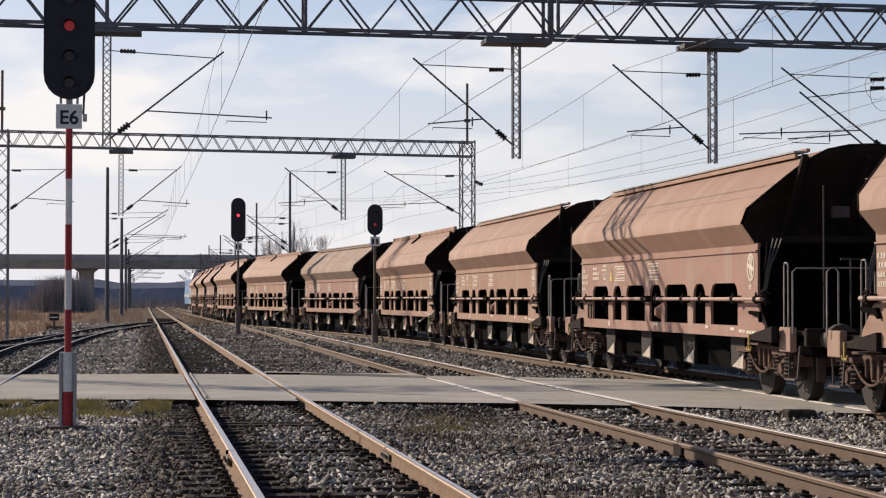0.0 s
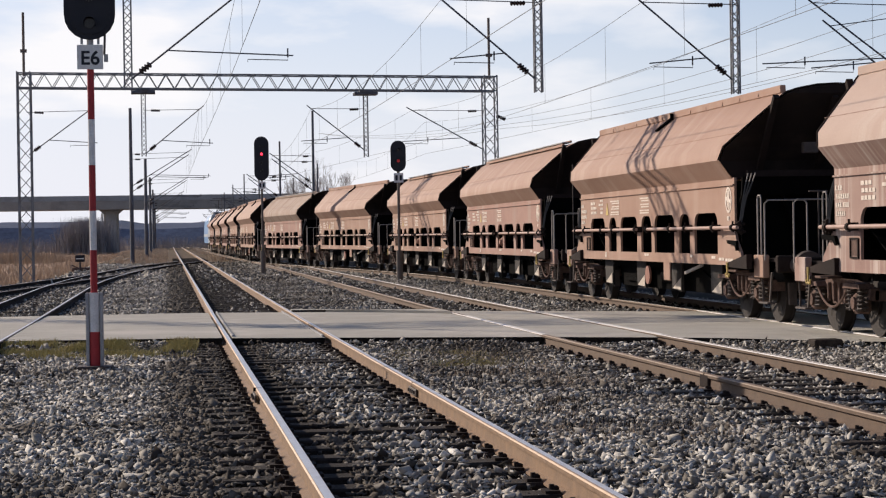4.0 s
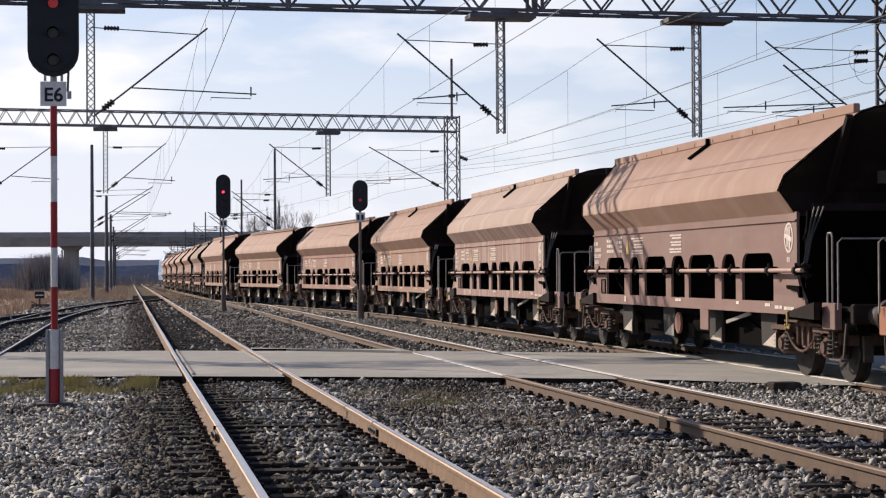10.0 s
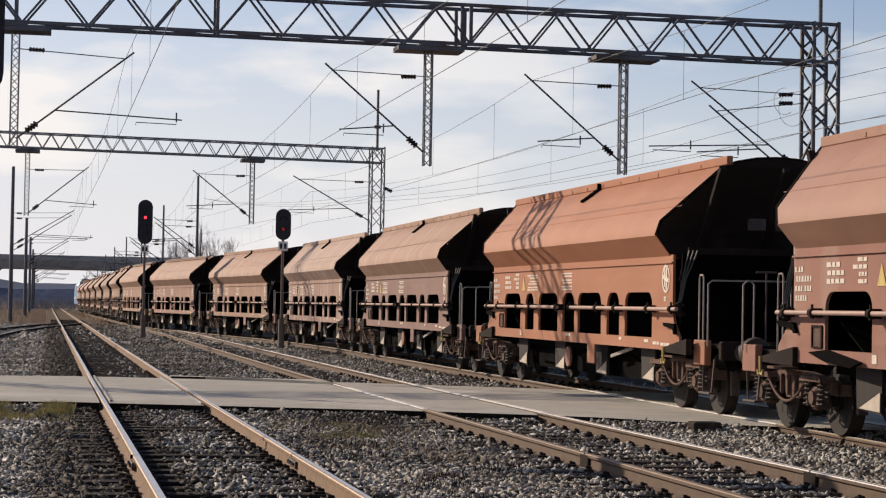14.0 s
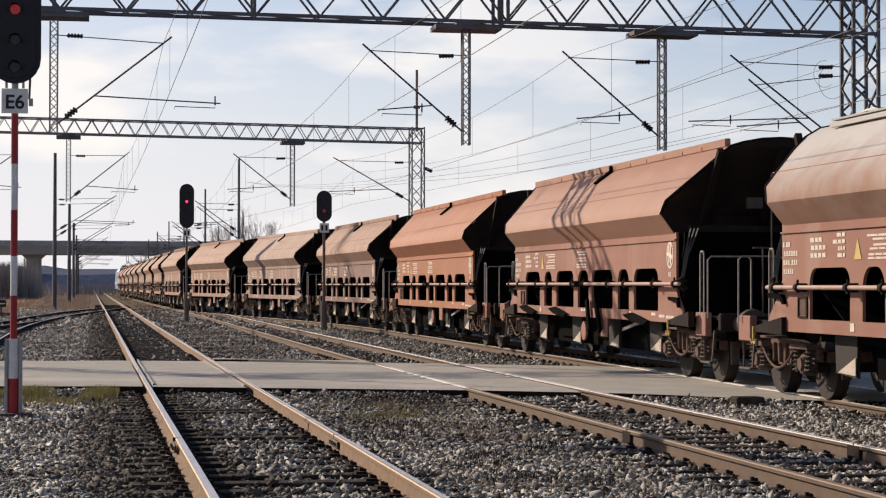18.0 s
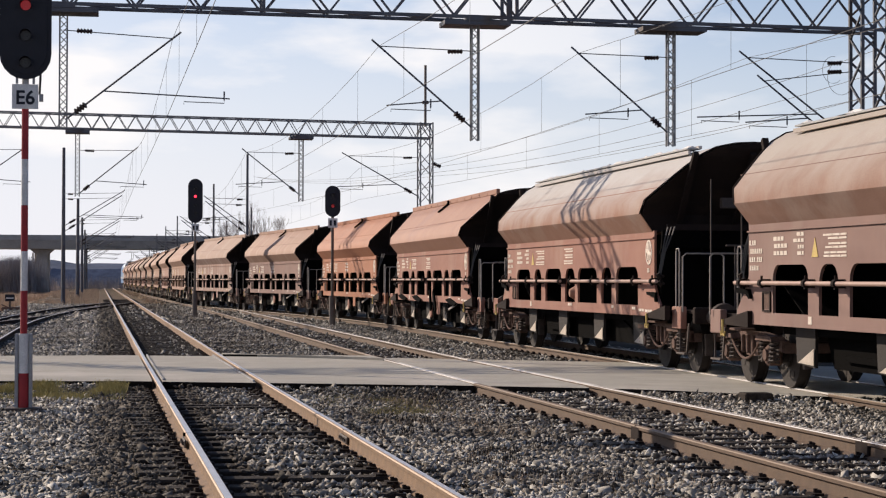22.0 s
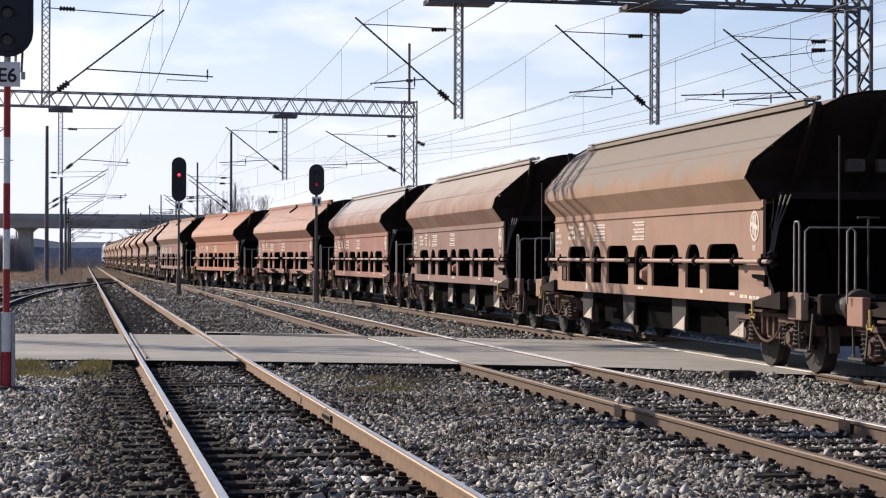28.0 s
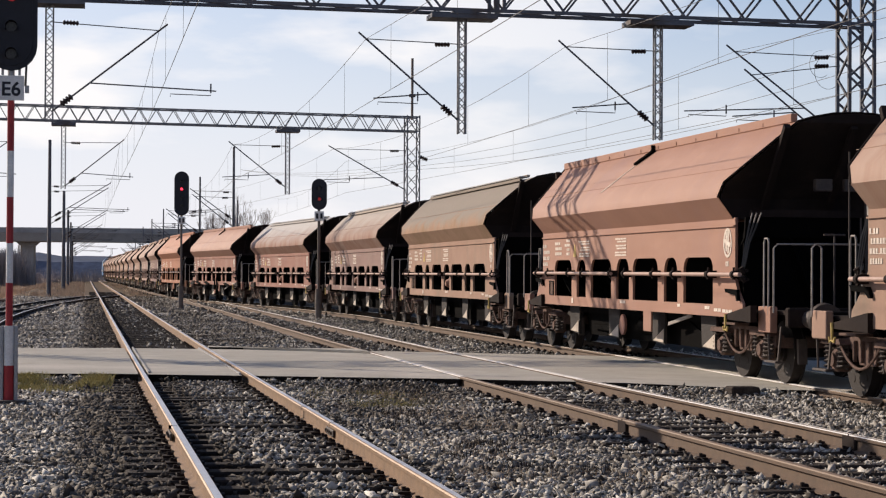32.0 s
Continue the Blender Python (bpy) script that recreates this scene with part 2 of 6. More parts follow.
M = {
    # ground sheet darkened for the shade in the gaps between the stones
    "ballast": material("ballast_with_gap_shade", (0.035, 0.031, 0.027), (0.018, 0.016, 0.014), scale=18, rough=0.95, bump=1.0, fine=26, third=(0.085, 0.062, 0.045), patches=0.35, grain=0.5),
    "earth": material("dry_field", (0.45, 0.32, 0.235), (0.34, 0.24, 0.17), scale=0.8, rough=1.0, bump=0.8, fine=6, third=(0.20, 0.14, 0.075), patches=0.12, grain=0.3),
    "weedy": material("weedy_trackside", (0.17, 0.125, 0.085), (0.10, 0.078, 0.058), scale=0.9, rough=1.0, bump=0.8, fine=8, third=(0.14, 0.125, 0.105), patches=0.25, grain=0.35),
    # dark brown parts; also the shaded wagon ends, their shade put into the colour
    "brown_and_shade": material("dark_brown_steel_and_shade", (0.022, 0.0145, 0.0125), (0.014, 0.010, 0.009), scale=2, rough=0.9, bump=0.2, third=(0.032, 0.022, 0.018), patches=1.2, grain=0.15),
    # black parts, and the shade inside and under the wagons, as one colour
    "dark": material("black_steel_and_shade", (0.0035, 0.0031, 0.003), (0.0025, 0.0022, 0.0021), scale=3, rough=0.95, bump=0.2),
    "bar": material("worn_grab_bar", (0.36, 0.32, 0.29), (0.22, 0.19, 0.17), scale=9, rough=0.6, bump=0.05),
    "tube": material("worn_brown_tube", (0.40, 0.27, 0.22), (0.30, 0.19, 0.15), scale=6, rough=0.6, bump=0.05),
    "soil": material("dirty_soil", (0.13, 0.105, 0.08), (0.08, 0.062, 0.048), scale=5, rough=1.0, bump=0.9, fine=35, third=(0.16, 0.15, 0.07), patches=1.2, grain=0.4),
    # pale colour for the sunlit corner of the discharge flaps
    "pale": material("pale_sunlit_corner", (0.53, 0.46, 0.38), (0.38, 0.32, 0.26), scale=8, rough=0.8, bump=0.1),
    "asphalt": material("road_surface", (0.41, 0.385, 0.335), (0.335, 0.312, 0.27), scale=1.6, rough=0.92, bump=0.35, fine=120, third=(0.48, 0.44, 0.39), patches=0.5, grain=0.12),
    # asphalt darkened for the shade on the road's near faces
    "broken": material("shaded_asphalt_edge", (0.030, 0.027, 0.025), (0.018, 0.016, 0.015), scale=9, rough=0.95, bump=0.8, fine=40, grain=0.4),
    "rail": material("rusty_rail", (0.235, 0.142, 0.077), (0.135, 0.083, 0.049), scale=7, rough=0.75, bump=0.2, fine=80, grain=0.2),
    "rail_brown": material("dark_brown_rail", (0.125, 0.079, 0.050), (0.078, 0.051, 0.035), scale=7, rough=0.8, bump=0.2, fine=80, grain=0.2),
    # rail darkened for the shade on the branch rails' visible sides
    "rail_shade": material("shaded_side_rail", (0.034, 0.028, 0.025), (0.02, 0.017, 0.016), scale=7, rough=0.85, bump=0.2, fine=80, grain=0.2),
    "silvertop": material("scuffed_silver_rail_head", (0.68, 0.66, 0.64), (0.54, 0.51, 0.48), scale=9, rough=0.38, metal=0.6, bump=0.05, grain=0.08),
    # worn steel in matt white: the sun's glint is put into the colour
    "scuffed": material("scuffed_steel_with_glint", (0.72, 0.70, 0.67), (0.58, 0.55, 0.52), scale=9, rough=0.86, bump=0.05, grain=0.08),
    "worntop": material("half_worn_rail_head", (0.50, 0.44, 0.385), (0.38, 0.315, 0.26), scale=6, rough=0.45, metal=0.5, bump=0.05, grain=0.1),
    "rustytop": material("rusty_rail_head", (0.225, 0.155, 0.095), (0.16, 0.105, 0.067), scale=6, rough=0.6, metal=0.1, bump=0.1, grain=0.15),
    "tantop": material("tan_rail_edge", (0.40, 0.28, 0.18), (0.29, 0.19, 0.115), scale=7, rough=0.55, metal=0.2, bump=0.08, grain=0.12),
    # near-white and barely metallic, so the colour itself carries the glint
    "shinytop": material("bright_rail_head", (0.78, 0.76, 0.73), (0.68, 0.65, 0.61), scale=9, rough=0.42, metal=0.15, bump=0.03, grain=0.05),
    "sleeper": material("tarred_timber", (0.034, 0.026, 0.021), (0.018, 0.014, 0.012), scale=5, rough=0.9, bump=0.6, fine=45, vary=0.35, third=(0.06, 0.049, 0.04), patches=3, grain=0.35),
    "iron": material("dark_iron", (0.085, 0.062, 0.052), (0.045, 0.035, 0.03), scale=8, rough=0.7, bump=0.3, fine=60, grain=0.3),
    "steel": material("weathered_steel", (0.105, 0.115, 0.14), (0.07, 0.075, 0.09), scale=3, rough=0.6, metal=0.4, bump=0.1, third=(0.075, 0.055, 0.042), patches=0.9),
    "chalk": material("pale_cement_dust", (0.74, 0.73, 0.71), (0.58, 0.56, 0.53), scale=12, rough=1.0, bump=0.4),
    "zinc": material("galvanised_steel", (0.20, 0.205, 0.215), (0.15, 0.152, 0.16), scale=3, rough=0.6, metal=0.3, bump=0.05),
    "mast": material("rusty_grey_post", (0.17, 0.14, 0.12), (0.11, 0.09, 0.078), scale=4, rough=0.8, bump=0.15),
    "wire": material("copper_wire", (0.09, 0.085, 0.08), rough=0.5, metal=0.6, bump=0, scale=1),
    "insulator": material("brown_porcelain", (0.035, 0.022, 0.02), rough=0.25, bump=0, scale=4),
    "black": material("black_paint", (0.013, 0.014, 0.022), (0.009, 0.010, 0.015), scale=5, rough=0.6, bump=0.1),
    "red": material("red_paint", (0.36, 0.025, 0.03), (0.27, 0.02, 0.025), scale=6, rough=0.55, bump=0.1),
    "white": material("white_paint", (0.72, 0.71, 0.69), (0.58, 0.57, 0.55), scale=6, rough=0.6, bump=0.1),
    "grey": material("grey_paint", (0.36, 0.36, 0.36), (0.28, 0.28, 0.28), scale=6, rough=0.7, bump=0.1),
    "concrete": material("concrete", (0.33, 0.33, 0.33), (0.26, 0.26, 0.26), scale=0.5, rough=0.9, bump=0.3, fine=12, third=(0.22, 0.22, 0.22), patches=0.25),
    # the haze before the far woods is put into this blue colour
    "hill": material("haze_blue_wooded_hill", (0.098, 0.120, 0.175), (0.078, 0.095, 0.138), scale=0.02, rough=1.0, bump=0.0, fine=0.2, grain=0.25),
    "bark": material("bark", (0.40, 0.36, 0.33), (0.30, 0.265, 0.24), scale=8, rough=0.95),
    # grey-brown brushwood, its colour paled for the haze in front of it
    "thicket": material("haze_paled_brushwood", (0.25, 0.232, 0.235), (0.19, 0.175, 0.178), scale=1.5, rough=1.0, bump=0.0),
    "lamp_dim": material("dim_red_lens", (0.40, 0.015, 0.02), emit=0.25, bump=0, rough=0.25),
    "lamp_red": material("lit_red_lens", (1.0, 0.03, 0.06), emit=3.2, bump=0, rough=0.3),
    "lens": material("dark_lens", (0.012, 0.012, 0.016), rough=0.3, bump=0),
    "yellow": material("yellow_paint", (0.58, 0.42, 0.13), rough=0.6, bump=0.1),
    "mark": material("faded_white_lettering", (0.70, 0.63, 0.55), (0.50, 0.41, 0.34), scale=14, rough=0.8, bump=0),
    "rubber": material("rubber_hose", (0.045, 0.042, 0.04), rough=0.6, bump=0),
    "rustiron": material("rusty_bogie_iron", (0.165, 0.105, 0.084), (0.07, 0.046, 0.038), scale=7, rough=0.85, bump=0.4, fine=50, grain=0.3),
    "wheel": material("wheel_steel", (0.028, 0.021, 0.018), (0.018, 0.014, 0.012), scale=5, rough=0.75, metal=0.2, bump=0.2),
    "loco": material("blue_loco_paint", (0.10, 0.22, 0.42), (0.08, 0.18, 0.34), scale=2, rough=0.5, bump=0.05),
    "loco_white": material("white_loco_paint", (0.42, 0.43, 0.44), (0.34, 0.35, 0.36), scale=2, rough=0.5, bump=0.05),
    "glass": material("dark_window", (0.02, 0.025, 0.03), rough=0.08, bump=0),
    "dry": material("dry_grass", (0.50, 0.375, 0.265), (0.38, 0.28, 0.195), scale=3, rough=1.0, bump=0.2, vary=0.25),
    "green": material("short_grass", (0.31, 0.27, 0.10), (0.40, 0.33, 0.16), scale=3, rough=1.0, bump=0.2, vary=0.25),
}
PAINT = {
    "rose": material("rose_brown_wagon_paint", (0.326, 0.188, 0.145), (0.263, 0.146, 0.112), scale=1.5, rough=0.75, bump=0.1, third=(0.317, 0.230, 0.185), patches=1.6, streak=0.12, grain=0.08, dent=0.55),
    "plum": material("plum_brown_wagon_paint", (0.227, 0.135, 0.110), (0.186, 0.108, 0.089), scale=1.3, rough=0.75, bump=0.1, third=(0.222, 0.146, 0.119), patches=1.2, streak=0.15, grain=0.08, dent=0.55),
    "tan": material("tan_wagon_paint", (0.322, 0.200, 0.143), (0.272, 0.155, 0.107), scale=1.5, rough=0.75, bump=0.1, third=(0.342, 0.228, 0.170), patches=2.0, streak=0.1, grain=0.08, dent=0.55),
    "orange": material("rust_orange_wagon_paint", (0.345, 0.140, 0.071), (0.290, 0.113, 0.056), scale=1.2, rough=0.7, bump=0.1, third=(0.290, 0.122, 0.066), patches=0.8, streak=0.3, grain=0.06, dent=0.55),
    "brown": material("red_brown_wagon_paint", (0.275, 0.127, 0.088), (0.230, 0.103, 0.075), scale=1.2, rough=0.75, bump=0.1, third=(0.299, 0.178, 0.134), patches=1.0, streak=0.2, grain=0.08, dent=0.55),
    "pale": material("faded_pale_wagon_paint", (0.380, 0.310, 0.257), (0.308, 0.225, 0.176), scale=2.0, rough=0.85, bump=0.1, third=(0.254, 0.169, 0.128), patches=2.0, streak=0.1, grain=0.1, dent=0.5),
    "olive": material("dusty_olive_wagon_paint", (0.348, 0.228, 0.172), (0.283, 0.182, 0.136), scale=1.5, rough=0.85, bump=0.1, third=(0.240, 0.185, 0.140), patches=1.0, streak=0.3, grain=0.1, dent=0.5),
    "salmon": material("salmon_wagon_paint", (0.325, 0.170, 0.114), (0.280, 0.143, 0.096), scale=1.2, rough=0.7, bump=0.1, third=(0.272, 0.146, 0.114), patches=0.8, streak=0.3, grain=0.06, dent=0.55),
    "streaked": material("rose_paint_with_pale_runs", (0.345, 0.245, 0.205), (0.27, 0.17, 0.142), scale=1.2, rough=0.85, bump=0.1, third=(0.50, 0.42, 0.365), patches=7.0, streak=0.035, grain=0.08, dent=0.55),
    "chalky": material("chalk_dusted_roof", (0.45, 0.35, 0.295), (0.415, 0.315, 0.262), scale=1.6, rough=0.95, bump=0.15, third=(0.475, 0.388, 0.335), patches=1.4, streak=0.1, grain=0.1, dent=0.5),
    "dusty": material("cement_dusted_roof", (0.305, 0.185, 0.140), (0.265, 0.155, 0.117), scale=1.6, rough=0.95, bump=0.2, third=(0.326, 0.225, 0.176), patches=0.9, grain=0.1, dent=0.5, dust=((0.481, 0.469, 0.452), 2.5, 3.3)),
    "silted": material("dust_greyed_roof", (0.299, 0.188, 0.148), (0.254, 0.155, 0.119), scale=1.6, rough=0.95, bump=0.2, third=(0.345, 0.253, 0.209), patches=0.9, grain=0.1, dent=0.5, dust=((0.426, 0.385, 0.343), 2.5, 3.3)),
    "grime": material("grey_grimed_roof", (0.362, 0.240, 0.172), (0.290, 0.193, 0.134), scale=1.6, rough=0.95, bump=0.2, third=(0.272, 0.188, 0.124), patches=0.9, grain=0.1, dent=0.5, dust=((0.263, 0.237, 0.205), 2.6, 2.88)),
}


# ---- mesh helpers ----
class Geo:
    """Gathers boxes, tubes and drawn-out outlines into one mesh."""
    def __init__(self):
        self.v, self.f = [], []

    def add(self, verts, faces):
        k = len(self.v)
        self.v += [tuple(p) for p in verts]
        self.f += [tuple(i + k for i in face) for face in faces]
        return self

    def span(self, x0, y0, z0, x1, y1, z1):
        p = [(x0, y0, z0), (x1, y0, z0), (x1, y1, z0), (x0, y1, z0), (x0, y0, z1), (x1, y0, z1), (x1, y1, z1), (x0, y1, z1)]
        return self.add(p, [(3, 2, 1, 0), (4, 5, 6, 7), (0, 1, 5, 4), (1, 2, 6, 5), (2, 3, 7, 6), (3, 0, 4, 7)])

    def block(self, x, y, z, sx, sy, sz, chamfer=0.0):
        if not chamfer:
            return self.span(x - sx / 2, y - sy / 2, z - sz / 2, x + sx / 2, y + sy / 2, z + sz / 2)
        c, a, b, h = chamfer, sx / 2, sy / 2, sz / 2
        ring = [(-a + c, -b), (a - c, -b), (a, -b + c), (a, b - c), (a - c, b), (-a + c, b), (-a, b - c), (-a, -b + c)]
        inner = [(-a + c, -b + c), (a - c, -b + c), (a - c, -b + c), (a - c, b - c), (a - c, b - c), (-a + c, b - c), (-a + c, b - c), (-a + c, -b + c)]
        p = [(x + u, y + w, z - h + c) for u, w in ring] + [(x + u, y + w, z + h - c) for u, w in ring]
        p += [(x + u, y + w, z + h) for u, w in inner] + [(x + u, y + w, z - h) for u, w in inner]
        f = [(i, (i + 1) % 8, 8 + (i + 1) % 8, 8 + i) for i in range(8)] + [(8 + i, 8 + (i + 1) % 8, 16 + (i + 1) % 8, 16 + i) for i in range(8)]
        f += [(24 + i, 24 + (i + 1) % 8, (i + 1) % 8, i) for i in range(8)] + [tuple(range(16, 24)), tuple(range(31, 23, -1))]
        return self.add(p, f)

    def tube(self, a, b, r, n=8, r2=None):
        a, b = Vector(a), Vector(b)
        d = (b - a).normalized()
        side = d.orthogonal().normalized()
        up = d.cross(side)
        r2 = r if r2 is None else r2
        p = []
        for c, q in ((a, r), (b, r2)):
            p += [c + (side * math.cos(2 * math.pi * i / n) + up * math.sin(2 * math.pi * i / n)) * q for i in range(n)]
        f = [(i, (i + 1) % n, n + (i + 1) % n, n + i) for i in range(n)]
        return self.add(p, f + [tuple(range(n - 1, -1, -1)), tuple(range(n, 2 * n))])

    def line(self, points, r, n=6):
        """One bent tube through the points."""
        pts = [Vector(p) for p in points]
        v, f, side = [], [], None
        for i, p in enumerate(pts):
            d = (pts[min(i + 1, len(pts) - 1)] - pts[max(i - 1, 0)]).normalized()
            side = d.orthogonal() if side is None else side - d * side.dot(d)
            side = side.normalized() if side.length > 1e-4 else d.orthogonal().normalized()
            up = d.cross(side)
            v += [p + (side * math.cos(2 * math.pi * k / n) + up * math.sin(2 * math.pi * k / n)) * r for k in range(n)]
        for i in range(len(pts) - 1):
            f += [(i * n + k, i * n + (k + 1) % n, (i + 1) * n + (k + 1) % n, (i + 1) * n + k) for k in range(n)]
        return self.add(v, f + [tuple(range(n - 1, -1, -1)), tuple(range((len(pts) - 1) * n, len(pts) * n))])

    def lathe(self, a, b, radii, n=8):
        """A turned body from a to b with these radii at even steps."""
        a, b = Vector(a), Vector(b)
        d = (b - a).normalized()
        side = d.orthogonal().normalized()
        up = d.cross(side)
        v, m = [], len(radii)
        for i, r in enumerate(radii):
            c = a.lerp(b, i / (m - 1))
            v += [c + (side * math.cos(2 * math.pi * k / n) + up * math.sin(2 * math.pi * k / n)) * r for k in range(n)]
        f = [(i * n + k, i * n + (k + 1) % n, (i + 1) * n + (k + 1) % n, (i + 1) * n + k) for i in range(m - 1) for k in range(n)]
        return self.add(v, f + [tuple(range(n - 1, -1, -1)), tuple(range((m - 1) * n, m * n))])

    def bar(self, a, b, w, h):
        """A flat bar from a to b, w across and h high."""
        a, b = Vector(a), Vector(b)
        d = (b - a).normalized()
        side = d.cross(Vector((0, 0, 1)))
        side = side.normalized() if side.length > 1e-3 else Vector((1, 0, 0))
        up = side.cross(d)
        p = [c + side * (i * w / 2) + up * (j * h / 2) for c in (a, b) for i, j in ((-1, -1), (1, -1), (1, 1), (-1, 1))]
        return self.add(p, [(3, 2, 1, 0), (4, 5, 6, 7), (0, 1, 5, 4), (1, 2, 6, 5), (2, 3, 7, 6), (3, 0, 4, 7)])

    def draw(self, outline, a, b, axis="y"):
        """An outline (closed, counted round) drawn along an axis from a to b: (x, z) for y, (y, z) for x, (x, y) for z."""
        n = len(outline)
        place = {"y": lambda p, t: (p[0], t, p[1]), "x": lambda p, t: (t, p[0], p[1]), "z": lambda p, t: (p[0], p[1], t)}[axis]
        v = [place(p, t) for t in (a, b) for p in outline]
        return self.add(v, [(i, (i + 1) % n, n + (i + 1) % n, n + i) for i in range(n)] + [tuple(range(n - 1, -1, -1)), tuple(range(n, 2 * n))])

    def mesh(self, name, mat, smooth=False):
        me = bpy.data.meshes.new(name)
        me.from_pydata(self.v, [], self.f)
        bm = bmesh.new()
        bm.from_mesh(me)
        bmesh.ops.recalc_face_normals(bm, faces=bm.faces)
        bm.to_mesh(me)
        bm.free()
        me.materials.append(mat)
        if smooth:
            me.shade_smooth()
            me.set_sharp_from_angle(angle=radians(40))
        return me


def part(name, g, mat, parent, label="", smooth=False):
    me = g if isinstance(g, bpy.types.Mesh) else g.mesh(name, mat, smooth)
    ob = new(name, me)
    ob.parent = parent
    if label:
        ob["label"] = label
    return ob


def thing(name, label, category, group="", kind="", at=(0, 0, 0)):
    ob = tagged(new(name), label, category, group, kind)
    ob.empty_display_size = 0.3
    ob.location = at
    return ob


def solid(name, g, mat, label, category, group="", kind="", smooth=False, at=(0, 0, 0)):
    ob = tagged(new(name, g.mesh(name, mat, smooth)), label, category, group, kind)
    ob.location = at
    return ob


# ---- the ground ----
RAIL_TOP = 0.16
TRACK_A, TRACK_B, TRACK_C = 1.555, 5.97, 10.27


def smooth(t):
    t = min(1.0, max(0.0, t))
    return t * t * (3 - 2 * t)


def train_x(y):
    """The middle of the track that the train runs on: beside the others, then over the points onto the middle track."""
    return TRACK_C + (5.85 - TRACK_C) * smooth((y - 65) / 60) - 0.008 * max(0.0, y - 125)


def middle_x(y):
    """The middle of the main track, which bends a little to the left far off."""
    return TRACK_B - 0.12 * smooth((y - 90) / 35) - 0.008 * max(0.0, y - 125)


def left_x(y):
    """The middle of the track that leaves to the left."""
    return min(TRACK_A, -3.17 + 0.00091 * max(0.0, y - 60) ** 2)


def outer_x(y):
    """The middle of the second branch, which leaves the first one to the left."""
    return left_x(y) - 0.0016 * max(0.0, 97 - y) ** 2


def rise(y):
    """The line climbs gently beyond the crossing."""
    return 0.0024 * min(max(0.0, y - 36), 400)


def dip(y):
    """The train's track falls off a little on this side of the crossing."""
    return -0.006 * min(max(0.0, 33 - y), 14)


def field_edge(y):
    return min(-4.6, outer_x(y) - 1.9) if y < 97 else -4.6


def ground_height(x, y):
    h = rise(y)
    h -= 0.45 * smooth((field_edge(y) - x) / 2.5) * smooth((y - 42) / 6)
    h -= 0.5 * smooth((x - 24) / 4)
    return h


def build_ground():
    xs = [-2500, -900, -300, -120, -60, -30, -18, -14, -11, -9, -8, -7, -6, -5.5, -5, -4.5, -4, -3, -1.5] + [i * 1.0 for i in range(0, 25)] + [26, 28, 32, 40, 60, 120, 300, 900, 2500]
    ys = [-600, -200, -80, -40, -20, -8, 0, 6, 10] + [12 + i * 1.5 for i in range(0, 40)] + [75, 80, 90, 100, 115, 130, 150, 175, 200, 250, 300, 400, 600, 1000, 2000, 4000]
    g = Geo()
    v = [(x, y, ground_height(x, y) - 0.05 + 0.015 * noise.noise((x * 0.7, y * 0.7, 0))) for y in ys for x in xs]
    n = len(xs)
    g.add(v, [(j * n + i, j * n + i + 1, (j + 1) * n + i + 1, (j + 1) * n + i) for j in range(len(ys) - 1) for i in range(n - 1)])
    me = g.mesh("ground", M["ballast"])
    me.materials.append(M["earth"])
    me.materials.append(M["weedy"])
    for p in me.polygons:
        c = p.center
        if c.x < field_edge(c.y) - 0.3 and c.y > 42 or c.x < -30 or c.x > 25 or c.y > 600:
            p.material_index = 1
        elif c.y > 130:
            p.material_index = 2
    tagged(new("ground", me), "grey-brown ballast and dry field beside the tracks", "ground", kind="structure")


build_ground()
NEAR_EDGE = [(-60, 32), (-2, 29.8), (0.4, 29.5), (5, 27.7), (9.1, 25.4), (14, 22.5), (40, 7)]
FAR_EDGE = [(-60, 42), (-2.7, 40.0), (0.5, 40.0), (5.8, 38.0), (9.5, 35.5), (14, 32.3), (40, 17)]


def edge_at(edge, x):
    return float(np.interp(x, [p[0] for p in edge], [p[1] for p in edge]))


